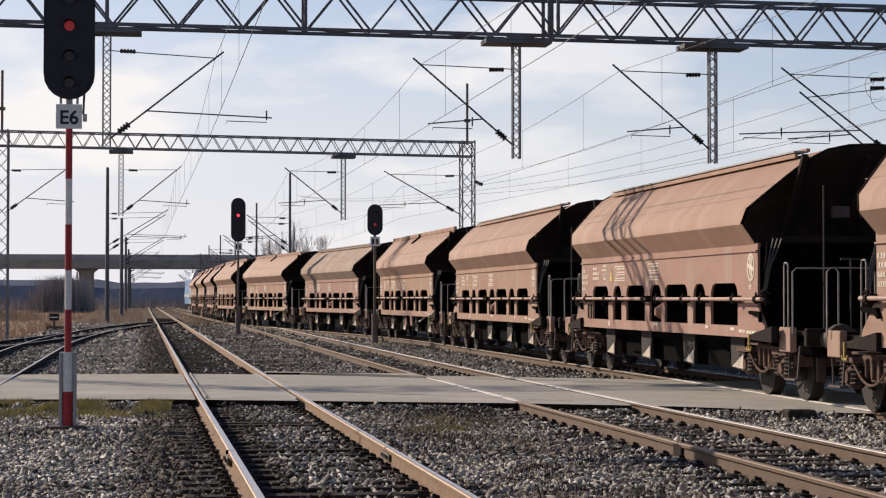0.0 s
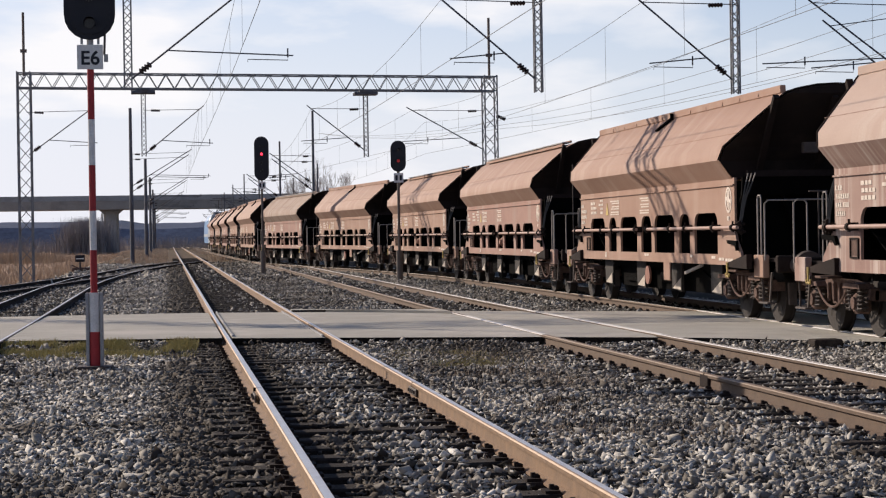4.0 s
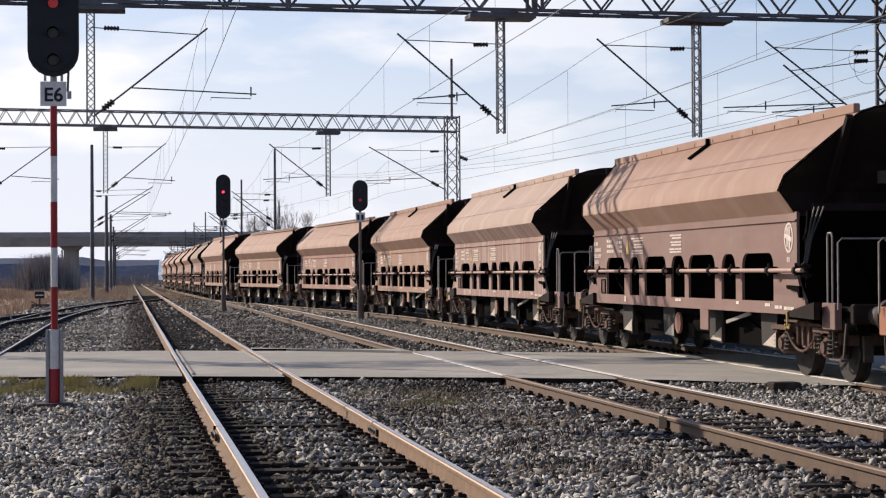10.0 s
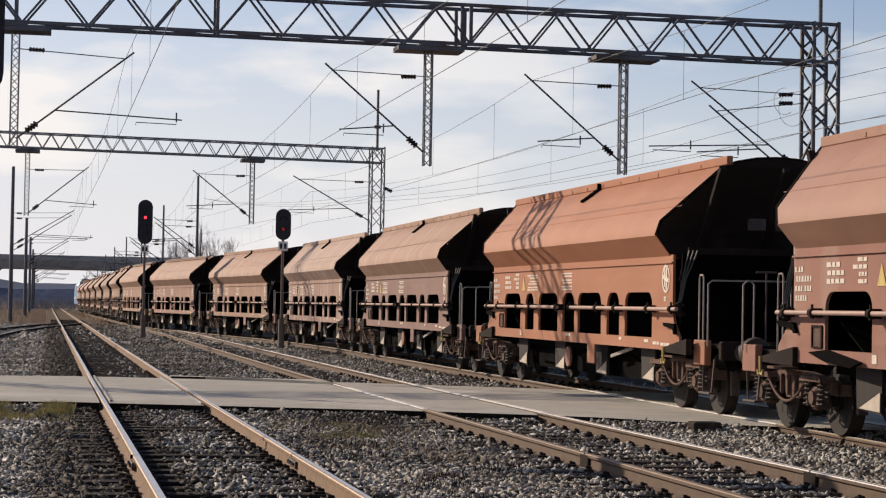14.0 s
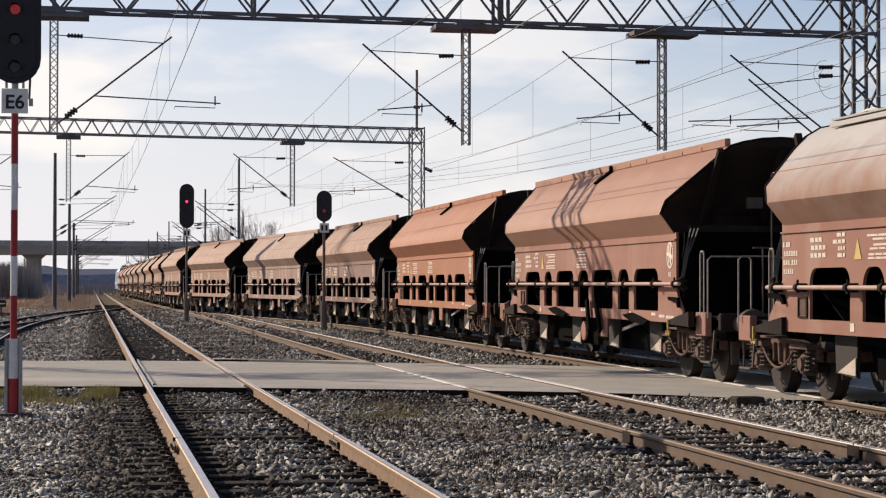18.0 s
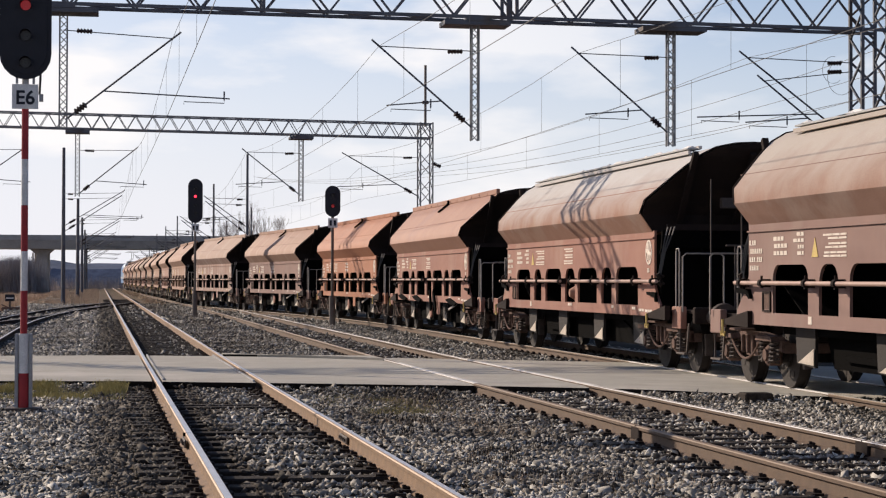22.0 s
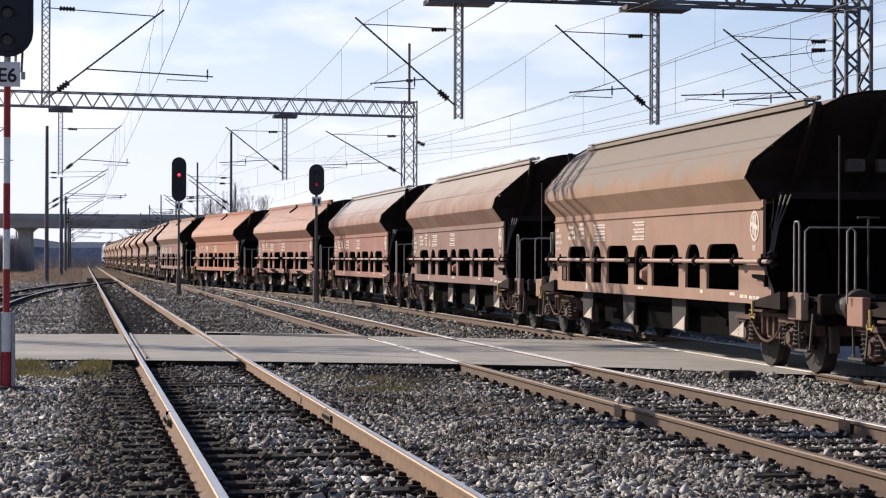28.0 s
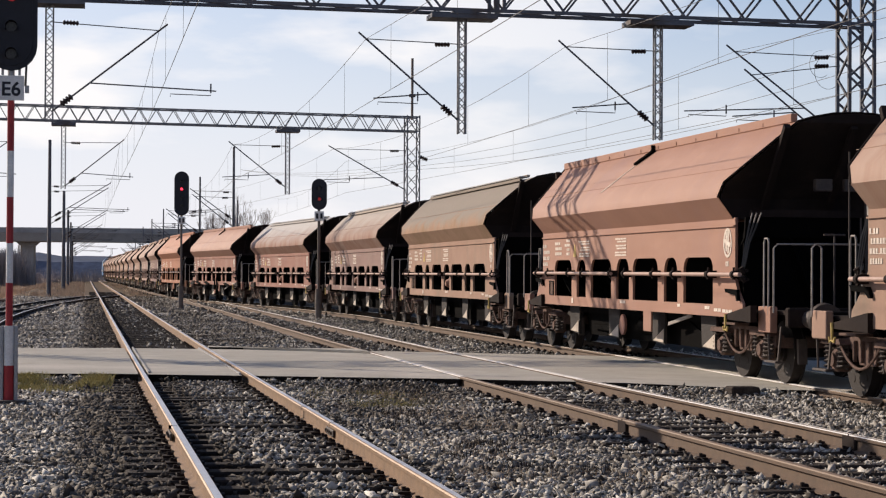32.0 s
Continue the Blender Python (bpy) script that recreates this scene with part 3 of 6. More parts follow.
def build_road():
    road = thing("road", "pale dusty asphalt road over the level crossing", "road", kind="structure")
    cuts = [-60]
    for c in (TRACK_A, TRACK_B, TRACK_C):
        cuts += [c - 0.80, c - 0.655, c + 0.655, c + 0.80]
    cuts += [40]
    for k in range(0, len(cuts), 2):
        a, b = cuts[k], cuts[k + 1]
        xs = [a] + [p for p in sorted({q[0] for q in NEAR_EDGE + FAR_EDGE}) if a < p < b] + [b]
        fine = []
        for p, q in zip(xs, xs[1:]):
            m = max(1, int((q - p) / 0.4)) if p > -20 and q < 20 else 1
            fine += [p + (q - p) * i / m for i in range(m)]
        fine.append(xs[-1])
        g = Geo()
        for p, q in zip(fine, fine[1:]):
            w = [0.05 * noise.noise((u * 1.3, 3.3, 0)) for u in (p, q)]
            v = []
            for u, e in ((p, w[0]), (q, w[1])):
                y0, y1 = edge_at(NEAR_EDGE, u) + e, edge_at(FAR_EDGE, u) - e
                lift, low = 0.01 * noise.noise((u * 0.6, 8, 0)), smooth((u - 6.8) / 2.4)
                v += [(u, y0 + 0.12, -0.08), (u, y0, 0.128 + low * dip(y0)), (u, y0 + 0.3, 0.146 + lift + low * dip(y0)), (u, (y0 + y1) / 2, 0.150 + lift + low * dip((y0 + y1) / 2)), (u, y1, 0.138), (u, y1 + 0.1, -0.08)]
            f = [(i, i + 1, 7 + i, 6 + i) for i in range(5)] + [(0, 6, 11, 5)]
            if p == fine[0]:
                f.append((5, 4, 3, 2, 1, 0))
            if q == fine[-1]:
                f.append((6, 7, 8, 9, 10, 11))
            g.add(v, f)
        me = g.mesh("road_slab", M["asphalt"])
        me.materials.append(M["broken"])
        # faces away from the sun get the shade as a darker colour
        for f in me.polygons:
            f.material_index = 1 if f.normal.y < -0.5 else 0
        part("road_slab", me, None, road)
    lip = [(2.37, 39.7), (2.9, 39.2), (3.9, 38.3), (4.9, 37.1), (5.16, 36.7)]     # a patch laid over the far edge, a little proud
    g, v = Geo(), []
    for x, y in lip:
        far = edge_at(FAR_EDGE, x) + 0.04
        v += [(x, y + 0.02, 0.12), (x, y, 0.188), (x, far, 0.178), (x, far + 0.08, 0.0)]
    n = len(lip) - 1
    g.add(v, [(4 * i + j, 4 * i + j + 1, 4 * i + j + 5, 4 * i + j + 4) for i in range(n) for j in range(3)] + [(4 * i, 4 * i + 4, 4 * i + 7, 4 * i + 3) for i in range(n)] + [(3, 2, 1, 0), (4 * n, 4 * n + 1, 4 * n + 2, 4 * n + 3)])
    me = g.mesh("road_patch", M["asphalt"])
    me.materials.append(M["broken"])
    # the patch's shaded near face is coloured dark too
    for f in me.polygons:
        f.material_index = 1 if f.normal.y < -0.3 else 0
    part("road_patch", me, None, road, "asphalt patch laid over the road's far edge")


build_road()


def verge_rise(x, y):
    """How far the earth is banked up against the near edge of the road, between the tracks."""
    gap = edge_at(NEAR_EDGE, x) - y
    rail = min(abs(abs(x - c) - 0.755) for c in (TRACK_A, TRACK_B, TRACK_C))
    inside = min(abs(x - c) for c in (TRACK_A, TRACK_B, TRACK_C)) < 1.25
    clear = min(1.0, max(0.0, rail - 0.11) / (0.07 if inside else 0.3))
    return clear * (0.07 * smooth(1 - gap / 0.55) if inside else 0.10 * smooth(1 - gap / 1.5))


def build_verge():
    verge = thing("verge", "bank of dirt and fine gravel against the road's edge", "verge", kind="structure")
    for a, b in ((-40, 0.63), (0.86, 2.14), (2.37, 5.10), (5.33, 6.61), (6.84, 9.40), (9.63, 10.91), (11.14, 30)):
        xs = [a + (b - a) * i / 60 for i in range(61)]
        g, v = Geo(), []
        for x in xs:
            y = edge_at(NEAR_EDGE, x)
            v += [(x, y + 0.12 - j * 0.2, verge_rise(x, y - j * 0.2) - 0.045 + 0.02 * noise.noise((x * 3, j * 0.6, 5))) for j in range(9)]
        g.add(v, [(i * 9 + j, i * 9 + j + 1, i * 9 + 10 + j, i * 9 + 9 + j) for i in range(60) for j in range(8)])
        part("bank", g, M["soil"], verge, smooth=True)


build_verge()
strips = thing("flangeway_strip", "pale worn steel edging along the rails in the road", "edging", kind="structure")
for _c, _y0, _y1 in ((TRACK_A - 0.635, 29.5, 39.9), (TRACK_A + 0.635, 28.9, 39.5)):
    part("strip", Geo().block(_c, (_y0 + _y1) / 2, 0.12, 0.035, _y1 - _y0, 0.09, 0.006), M["concrete"], strips)
# worn heads laid over the rails, their glint painted as white
heads = thing("polished_rail_head", "rail heads worn by cars, whitened for the sun's glint", "edging", kind="structure")
for _c, _w in ((TRACK_B - 0.755, 0.076), (TRACK_B + 0.755, 0.076), (TRACK_C - 0.755, 0.078), (TRACK_C + 0.755, 0.076)):
    _y0, _y1 = edge_at(NEAR_EDGE, _c) + 0.1, edge_at(FAR_EDGE, _c) - 0.1
    _a, _b = (dip(_y0), dip(_y1)) if _c > 8 else (0.0, 0.0)
    part("head", Geo().bar((_c, _y0, 0.1565 + _a), (_c, _y1, 0.1565 + _b), _w, 0.013), M["scuffed"], heads)
RAIL_OUTLINE = [(-0.0625, 0), (0.0625, 0), (0.0625, 0.012), (0.012, 0.03), (0.009, 0.108), (0.036, 0.122), (0.036, 0.148), (0.028, 0.157), (-0.028, 0.157), (-0.036, 0.148), (-0.036, 0.122), (-0.009, 0.108), (-0.012, 0.03), (-0.0625, 0.012)]


def rail_geo(line, low=0.003, band=(-0.02, 0.02), level=rise):
    """The rail's outline drawn along a line of (x, y); band: the part of the head that wheels have polished."""
    outline = RAIL_OUTLINE[:8] + [(band[1], 0.1575), (band[0], 0.1575)] + RAIL_OUTLINE[8:]
    g, n = Geo(), len(outline)
    v, f = [], []
    for i, (x, y) in enumerate(line):
        a, b = line[max(0, i - 1)], line[min(len(line) - 1, i + 1)]
        d = math.hypot(b[0] - a[0], b[1] - a[1])
        sx, sy = (b[1] - a[1]) / d, -(b[0] - a[0]) / d
        v += [(x + sx * u, y + sy * u, z + low + level(y)) for u, z in outline]
    for i in range(len(line) - 1):
        f += [(i * n + j, i * n + (j + 1) % n, (i + 1) * n + (j + 1) % n, (i + 1) * n + j) for j in range(n)]
    f += [tuple(range(n - 1, -1, -1)), tuple(range((len(line) - 1) * n, len(line) * n))]
    return g.add(v, f)


def add_rail(track, line, top, web="rail", band=(-0.02, 0.02), level=rise, corner=False):
    me = rail_geo(line, band=band, level=level).mesh("rail", M[web])
    me.materials.append(M[top])
    me.materials.append(M["tantop" if web == "rail" else "rustytop"])
    for p in me.polygons:
        if p.normal.z > 0.6 and p.center.z - level(p.center.y) > 0.14:
            p.material_index = 1 if all(me.vertices[i].co.z - level(me.vertices[i].co.y) > 0.1602 for i in p.vertices) else 2
            if corner and p.normal.x < -0.3:          # flanges keep the inner corner bright
                p.material_index = 1
    return part("rail", me, None, track)


SLEEPER = Geo().block(0, 0, -0.06, 2.5, 0.25, 0.15, 0.015).mesh("sleeper", M["sleeper"])
_g = Geo()
for _s in (-1, 1):
    _g.block(_s * 0.11, 0, 0.026, 0.09, 0.15, 0.022).block(_s * 0.085, 0, 0.042, 0.045, 0.055, 0.034, 0.008).tube((_s * 0.105, 0, 0.03), (_s * 0.105, 0, 0.068), 0.016, 6)
FASTENING = _g.block(0, 0, 0.008, 0.34, 0.16, 0.012).mesh("fastening", M["brown_and_shade"])


def build_track(name, label, middle, y0, y1, clips_to, top="silvertop", pitch=0.61, web="rail", bands=((-0.02, 0.02), (-0.02, 0.02)), level=rise, inset=0.0):
    track = thing(name, label, "track", "railway tracks", "structure")
    step = [y0 + (y1 - y0) * i / 120 for i in range(121)]
    for side in (-0.755 + inset, 0.755):
        add_rail(track, [(middle(y) + side, y) for y in step], top[side > 0] if isinstance(top, tuple) else top, web, bands[side > 0], level, side > 0 and isinstance(top, tuple))
    y = max(y0, -12) + 0.3
    while y < min(y1, 165):
        turn = math.degrees(math.atan2(middle(y + 0.5) - middle(y - 0.5), 1.0))
        in_road = edge_at(NEAR_EDGE, middle(y)) - 0.2 < y < edge_at(FAR_EDGE, middle(y)) + 0.2
        if not in_road:
            s = part("sleeper", SLEEPER, None, track)
            s.matrix_basis = pose(middle(y) + random.uniform(-0.03, 0.03), y, level(y) + 0.002 + random.uniform(-0.006, 0.006), 0, 0, -turn + random.uniform(-0.8, 0.8))
            if y < clips_to:
                for side in (-0.755, 0.755):
                    c = part("fastening", FASTENING, None, track)
                    c.matrix_basis = pose(middle(y) + side, y, level(y), 0, 0, -turn)
        y += pitch + random.uniform(-0.012, 0.012)
    return track


track_a = build_track("near_track", "rusty rails on dark timber sleepers, lightly used siding", lambda y: TRACK_A, -12, 420, 46, "silvertop", bands=((-0.024, 0.0275), (-0.014, 0.027)), inset=0.02)
track_b = build_track("middle_track", "rusty rails on dark timber sleepers between two sidings", middle_x, -12, 900, 46, ("rustytop", "scuffed"), web="rail_brown", bands=((-0.01, 0.02), (0.004, 0.027)))
build_track("train_track", "rails on timber sleepers under the hopper train", train_x, -200, 126, 46, "shinytop", web="rail_brown", bands=((-0.026, 0.026), (-0.026, 0.026)), level=lambda y: rise(y) + dip(y))
build_track("branch_track", "dark rails that branch off to a siding", left_x, -12, 131, 40, "silvertop", web="rail_shade")
build_track("outer_branch_track", "dark rails of a second branch at the field's edge", outer_x, 36, 97, 0, "worntop", web="rail_shade")


def build_joints():
    for track, x, y in ((track_a, TRACK_A + 0.755, 18.9), (track_a, TRACK_A - 0.755, 18.7), (track_b, TRACK_B + 0.755, 17.0), (track_b, TRACK_B - 0.755, 19.1)):
        for side in (-1, 1):
            g = Geo().block(x + side * 0.026, y, 0.075, 0.022, 0.56, 0.068, 0.006)
            for k in (-0.2, -0.07, 0.07, 0.2):
                g.tube((x + side * 0.03, y + k, 0.078), (x + side * 0.055, y + k, 0.078), 0.016, 6)
            if track is track_a:
                part("fishplate", g, M["iron"], track, "dark bolted fishplate")
        if track is track_b:
            part("insulated_joint", Geo().block(x, y, 0.085, 0.077, 0.30, 0.136, 0.01), M["brown_and_shade"], track, "dark brown sleeve around the rail")
        part("joint_gap", Geo().block(x, y, 0.145, 0.076, 0.012, 0.034), M["dark"], track)


build_joints()
solid("timber_block", Geo().block(0, 0, 0, 0.38, 0.32, 0.16, 0.02), M["sleeper"], "blackened timber block lying by the road's edge", "timber", at=(8.47, 25.22, 0.06))

# ---- the train ----
PITCH, SIDE_LENGTH = 16.72, 12.2            # buffer to buffer; length of the side wall
NEAR_CUT = 0.30                             # the side walls stop short of the near end by this much
WINDOWS = [(1.30, 2.75), (3.06, 3.79), (4.13, 5.60), (5.83, 6.65), (6.98, 8.39), (8.76, 9.44), (9.83, 11.19)]
HALF = SIDE_LENGTH / 2
FRAME = 0.40                                # the frame sits this far ahead of the side walls


def side_wall(sign, top):
    """The lower side wall with its seven openings, as one plate with thickness."""
    g = Geo()
    x0, x1 = sign * 1.38, sign * 1.34
    low, sill, high = 0.885, 1.055, 2.28
    def slab(y0, z0, y1, z1):
        g.span(min(x0, x1), y0, z0, max(x0, x1), y1, z1)
    slab(NEAR_CUT - HALF, low, HALF, sill)
    slab(NEAR_CUT - HALF, top, HALF, high)
    at = NEAR_CUT - HALF
    for a, b in WINDOWS:
        slab(at, sill, a - HALF, top)
        a, b = a - HALF, b - HALF
        c, h = (0.22, 0.20) if b - a > 1 else (0.25, 0.27)
        for corner, way in ((a, 1), (b, -1)):      # rounded upper corners
            arc = [(corner + way * c * (1 - math.sin(q * math.pi / 12)), top - h * (1 - math.cos(q * math.pi / 12))) for q in range(7)]
            g.draw([(corner, top)] + arc[:-1] + [(corner, top - h)], min(x0, x1), max(x0, x1), "x")
        at = b
    slab(at, sill, HALF, top)
    for end in (-1, 1):                       # gusset towards the end platform
        y = end * HALF if end > 0 else NEAR_CUT - HALF
        g.draw([(y, low), (y + (0.55 if end > 0 else -0.36), low), (y + (0.50 if end > 0 else -0.32), low + 0.2), (y + (0.25 if end > 0 else -0.09), 1.28), (y, 1.55 if end > 0 else 1.42)], min(x0, x1), max(x0, x1), "x")
    return g


def roof_shell(round_top):
    """The flared upper body: an outline drawn along the wagon."""
    if round_top:
        half = [(1.38, 2.26), (1.60, 2.555), (1.565, 2.77), (1.34, 3.00), (1.08, 3.26), (0.86, 3.46)]
        crown = [(0.62, 3.59), (0.30, 3.655), (0, 3.67)]
    else:
        half = [(1.38, 2.26), (1.61, 2.555), (1.57, 2.76), (1.34, 3.00), (1.07, 3.28), (0.80, 3.56)]
        crown = [(0.60, 3.62), (0.30, 3.675), (0, 3.69)]
    pts = half + crown
    return pts + [(-x, z) for x, z in reversed(pts[:-1])]


def build_wagon(round_top, steep=False):
    w = thing("hopper_wagon", "brown hopper wagon", "wagon", "wagons of the train")
    ring = roof_shell(round_top)
    g = Geo()
    n = len(ring)
    def overhang(end):
        return [HALF + float(np.interp(z, [2.26, 2.555, 2.77, 3.56, 3.8], ([-0.44, -0.42, -0.32, 0.22, 0.26] if steep else [-0.40, -0.36, -0.20, 0.62, 0.66]) if end < 0 else [-0.05, 0.0, 0.14, 0.64, 0.68])) for x, z in ring]
    g.add([(x, e * r, z) for e in (-1, 1) for (x, z), r in zip(ring, overhang(e))], [(i, (i + 1) % n, n + (i + 1) % n, n + i) for i in range(n)])
    me = g.mesh("upper_body", PAINT["rose"], True)
    me.materials.append(PAINT["rose"])                # the skirt below the knee may carry its own coat
    for f in me.polygons:
        if f.center.z < 2.54 and abs(f.normal.x) > 0.3:
            f.material_index = 1
    part("upper_body", me, None, w)
    seam = Geo()
    for s in (-1, 1):
        seam.block(s * 1.39, NEAR_CUT / 2, 2.165, 0.035, SIDE_LENGTH - NEAR_CUT, 0.022)
        part("roof_seam", Geo().bar((s * 1.368, -HALF - 0.03, 2.975), (s * 1.368, HALF + 0.4, 2.975), 0.008, 0.010), PAINT["rose"], w)
    part("seam", seam, PAINT["rose"], w)
    for s in (-1, 1):
        part("side_wall", side_wall(s, 1.70 if round_top else 1.735), PAINT["rose"], w)
    # hopper chutes inside, seen through the openings; their shade is put into a near-black colour
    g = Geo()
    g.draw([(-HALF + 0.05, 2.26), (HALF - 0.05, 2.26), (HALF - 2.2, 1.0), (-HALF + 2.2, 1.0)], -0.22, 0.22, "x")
    part("hopper", g, M["dark"], w, "inner hopper coloured near-black for its shade")
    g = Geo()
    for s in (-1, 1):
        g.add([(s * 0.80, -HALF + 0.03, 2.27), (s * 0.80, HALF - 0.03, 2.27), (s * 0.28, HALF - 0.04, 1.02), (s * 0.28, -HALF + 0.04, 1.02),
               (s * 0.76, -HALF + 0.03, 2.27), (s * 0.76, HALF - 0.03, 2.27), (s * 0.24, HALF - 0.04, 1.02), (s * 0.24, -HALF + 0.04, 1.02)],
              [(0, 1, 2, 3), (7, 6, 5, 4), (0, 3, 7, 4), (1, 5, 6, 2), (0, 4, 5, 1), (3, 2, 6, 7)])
    part("chute", g, M["dark"], w, "hopper chutes coloured near-black for their shade")
    filler = Geo()
    filler.draw([(-HALF + 1.9, 0.98), (HALF - 1.9, 0.98), (HALF - 2.3, 0.36), (-HALF + 2.3, 0.36)], -1.0, 1.0, "x")
    # block added to darken the underside and close the view through it
    part("discharge_trough", filler, M["dark"], w, "near-black block added to fill the shaded underside")
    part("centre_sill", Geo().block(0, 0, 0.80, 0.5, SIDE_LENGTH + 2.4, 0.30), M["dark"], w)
    for end in (-1, 1):
        # end wall: upright below the flare, then sloping inwards
        g = Geo()
        y = end * HALF
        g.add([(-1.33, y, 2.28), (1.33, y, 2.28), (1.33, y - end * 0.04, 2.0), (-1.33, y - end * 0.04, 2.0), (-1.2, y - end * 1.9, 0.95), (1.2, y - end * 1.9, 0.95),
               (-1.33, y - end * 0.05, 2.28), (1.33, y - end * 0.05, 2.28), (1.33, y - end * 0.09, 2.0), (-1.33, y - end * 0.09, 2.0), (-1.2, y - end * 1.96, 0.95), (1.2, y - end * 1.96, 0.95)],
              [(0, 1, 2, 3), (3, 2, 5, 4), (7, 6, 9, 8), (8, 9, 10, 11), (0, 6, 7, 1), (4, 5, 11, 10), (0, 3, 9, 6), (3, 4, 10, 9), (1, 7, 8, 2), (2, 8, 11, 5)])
        # wall coloured near-black for the shade behind the openings
        part("end_wall", g, M["dark"], w, "sloping end wall coloured near-black for its shade")
        # plate added behind the end openings so that they look black
        part("bulkhead", Geo().block(0, y - end * 0.16, 1.50, 2.62, 0.04, 1.12), M["dark"], w, "near-black plate added to close off the hopper end")
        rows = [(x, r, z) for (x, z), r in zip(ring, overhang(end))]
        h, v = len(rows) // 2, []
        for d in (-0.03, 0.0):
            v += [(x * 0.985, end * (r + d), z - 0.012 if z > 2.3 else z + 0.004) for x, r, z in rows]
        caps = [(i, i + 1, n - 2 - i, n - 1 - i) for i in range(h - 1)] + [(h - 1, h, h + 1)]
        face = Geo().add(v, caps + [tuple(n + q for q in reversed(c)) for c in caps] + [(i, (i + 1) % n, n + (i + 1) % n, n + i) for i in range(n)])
        # end face coloured near-black for the shade it stands in
        part("end_face", face, M["brown_and_shade"], w, "end face of the hopper, darkened for its shade")
        rib = Geo()
        for x in (-0.95, 0, 0.95):
            rib.bar((x, end * (overhang(end)[0] + 0.05), 2.4), (x, end * (HALF + 0.60), 3.5), 0.09, 0.08)
        rib.block(0, y - end * 0.02, 2.33, 2.5, 0.10, 0.10)
        part("end_rib", rib, M["brown_and_shade"], w)
        for x in (-0.30, 0.12):
            part("data_plate", Geo().block(x, y + end * 0.22, 2.72, 0.24, 0.12, 0.17, 0.01), M["iron"], w, "small dull data plate")
        # end platform, headstock, buffers, coupling
        g = Geo()
        g.block(0, FRAME + end * (HALF + 0.85), 0.975, 2.3, 1.5, 0.05).block(0, FRAME + end * (HALF + 1.62), 0.92, 2.35, 0.14, 0.26, 0.02)
        g.block(-0.5, end * (HALF + 0.5), 0.78, 0.16, 2.2, 0.24).block(0.5, end * (HALF + 0.5), 0.78, 0.16, 2.2, 0.24)
        # dark colour for a face that is turned away from the sun
        part("headstock", g, M["brown_and_shade"], w, "headstock darkened for its shaded face")
        for x in (-1.24, 1.24):
            part("end_sill", Geo().block(x, FRAME + end * (HALF + (1.42 if end > 0 else 1.06)), 0.885, 0.10, 0.50, 0.35, 0.012), PAINT["rose"], w)
        for x in (-0.875, 0.875):
            b = Geo()
            y0 = FRAME + end * (HALF + 1.69)
            b.tube((x, y0, 0.90), (x, y0 + end * 0.28, 0.90), 0.12, 12).tube((x, y0 + end * 0.28, 0.90), (x, y0 + end * 0.52, 0.90), 0.085, 12)
            b.tube((x, y0 + end * 0.51, 0.90), (x, y0 + end * 0.565, 0.90), 0.23, 16, 0.21)
            part("buffer", b, M["iron"], w, smooth=True)
        c = Geo().line([(0, FRAME + end * (HALF + 1.7), 0.86), (0, FRAME + end * (HALF + 1.95), 0.80), (0, FRAME + end * (HALF + 2.10), 0.70), (0, FRAME + end * (HALF + 2.24), 0.82)], 0.045)
        part("coupling", c, M["iron"], w)
        h = Geo().line([(0.35, FRAME + end * (HALF + 1.7), 0.72), (0.35, FRAME + end * (HALF + 1.95), 0.48), (0.34, FRAME + end * (HALF + 2.15), 0.42), (0.3, FRAME + end * (HALF + 2.26), 0.55)], 0.03)
        part("brake_hose", h, M["rubber"], w)
        # hand rails over the platform
        for x in (-1.28, 1.28):
            r = Geo()
            ya, yb = end * (HALF + 0.62), end * (HALF + 0.80)
            r.line([(x, ya, 0.95), (x, ya, 1.92), (x, ya + end * 0.03, 1.97), (x, yb - end * 0.03, 1.97), (x, yb, 1.92), (x, yb, 0.95)], 0.0125)
            part("handrail", r, M["bar"], w)
            q = Geo()
            xe, ye = x * 1.04, FRAME + end * (HALF + 1.55)
            q.line([(xe, ye, 0.98), (xe, ye, 1.84), (xe * 0.96, ye, 1.89), (xe * 0.54, ye, 1.89), (xe * 0.5, ye, 1.84), (xe * 0.5, ye, 0.98)], 0.0125)
            part("handrail", q, M["bar"], w)
            for k in range(3):
                y0 = end * (HALF + (-0.02 if end < 0 else 0.16) + 0.06 * k)
                y1, y2 = y0 + end * (0.03 + 0.015 * k), y0 + end * (0.045 + 0.03 * k)
                top = (x * (1.0 - 0.02 * k), y2, 2.20)
                hose = part("hose", Geo().line([(x * 1.10, y0, 1.50), (x * 1.08, y0 + end * 0.03, 1.62), (x * 1.04, y1, 1.92), top], 0.014, 5), M["rubber"], w)
                part("hose_end", Geo().tube(top, (x * (0.98 - 0.02 * k), y2 + end * (0.03 + 0.02 * k), 2.33), 0.010, 6), M["bar"], hose, "pale hose end")
            valve = Geo()
            for k, (dy, dz, q) in enumerate(((0.0, 1.46, 0.05), (0.10, 1.54, 0.04), (0.14, 1.42, 0.035))):
                yv = end * (HALF + (0.0 if end < 0 else 0.14) + dy)
                valve.tube((x * 1.08, yv, dz - q), (x * 1.12, yv, dz + q), q, 8).tube((x * 1.06, yv - 0.05, dz), (x * 1.06, yv + 0.05, dz), q * 0.6, 6)
            part("hose_valve", valve, M["brown_and_shade"], w, "dark valve cluster at the tube's end")
            step = Geo().block(x * 0.98, FRAME + end * (HALF + 1.35), 0.33, 0.12, 0.46, 0.03, 0.005)
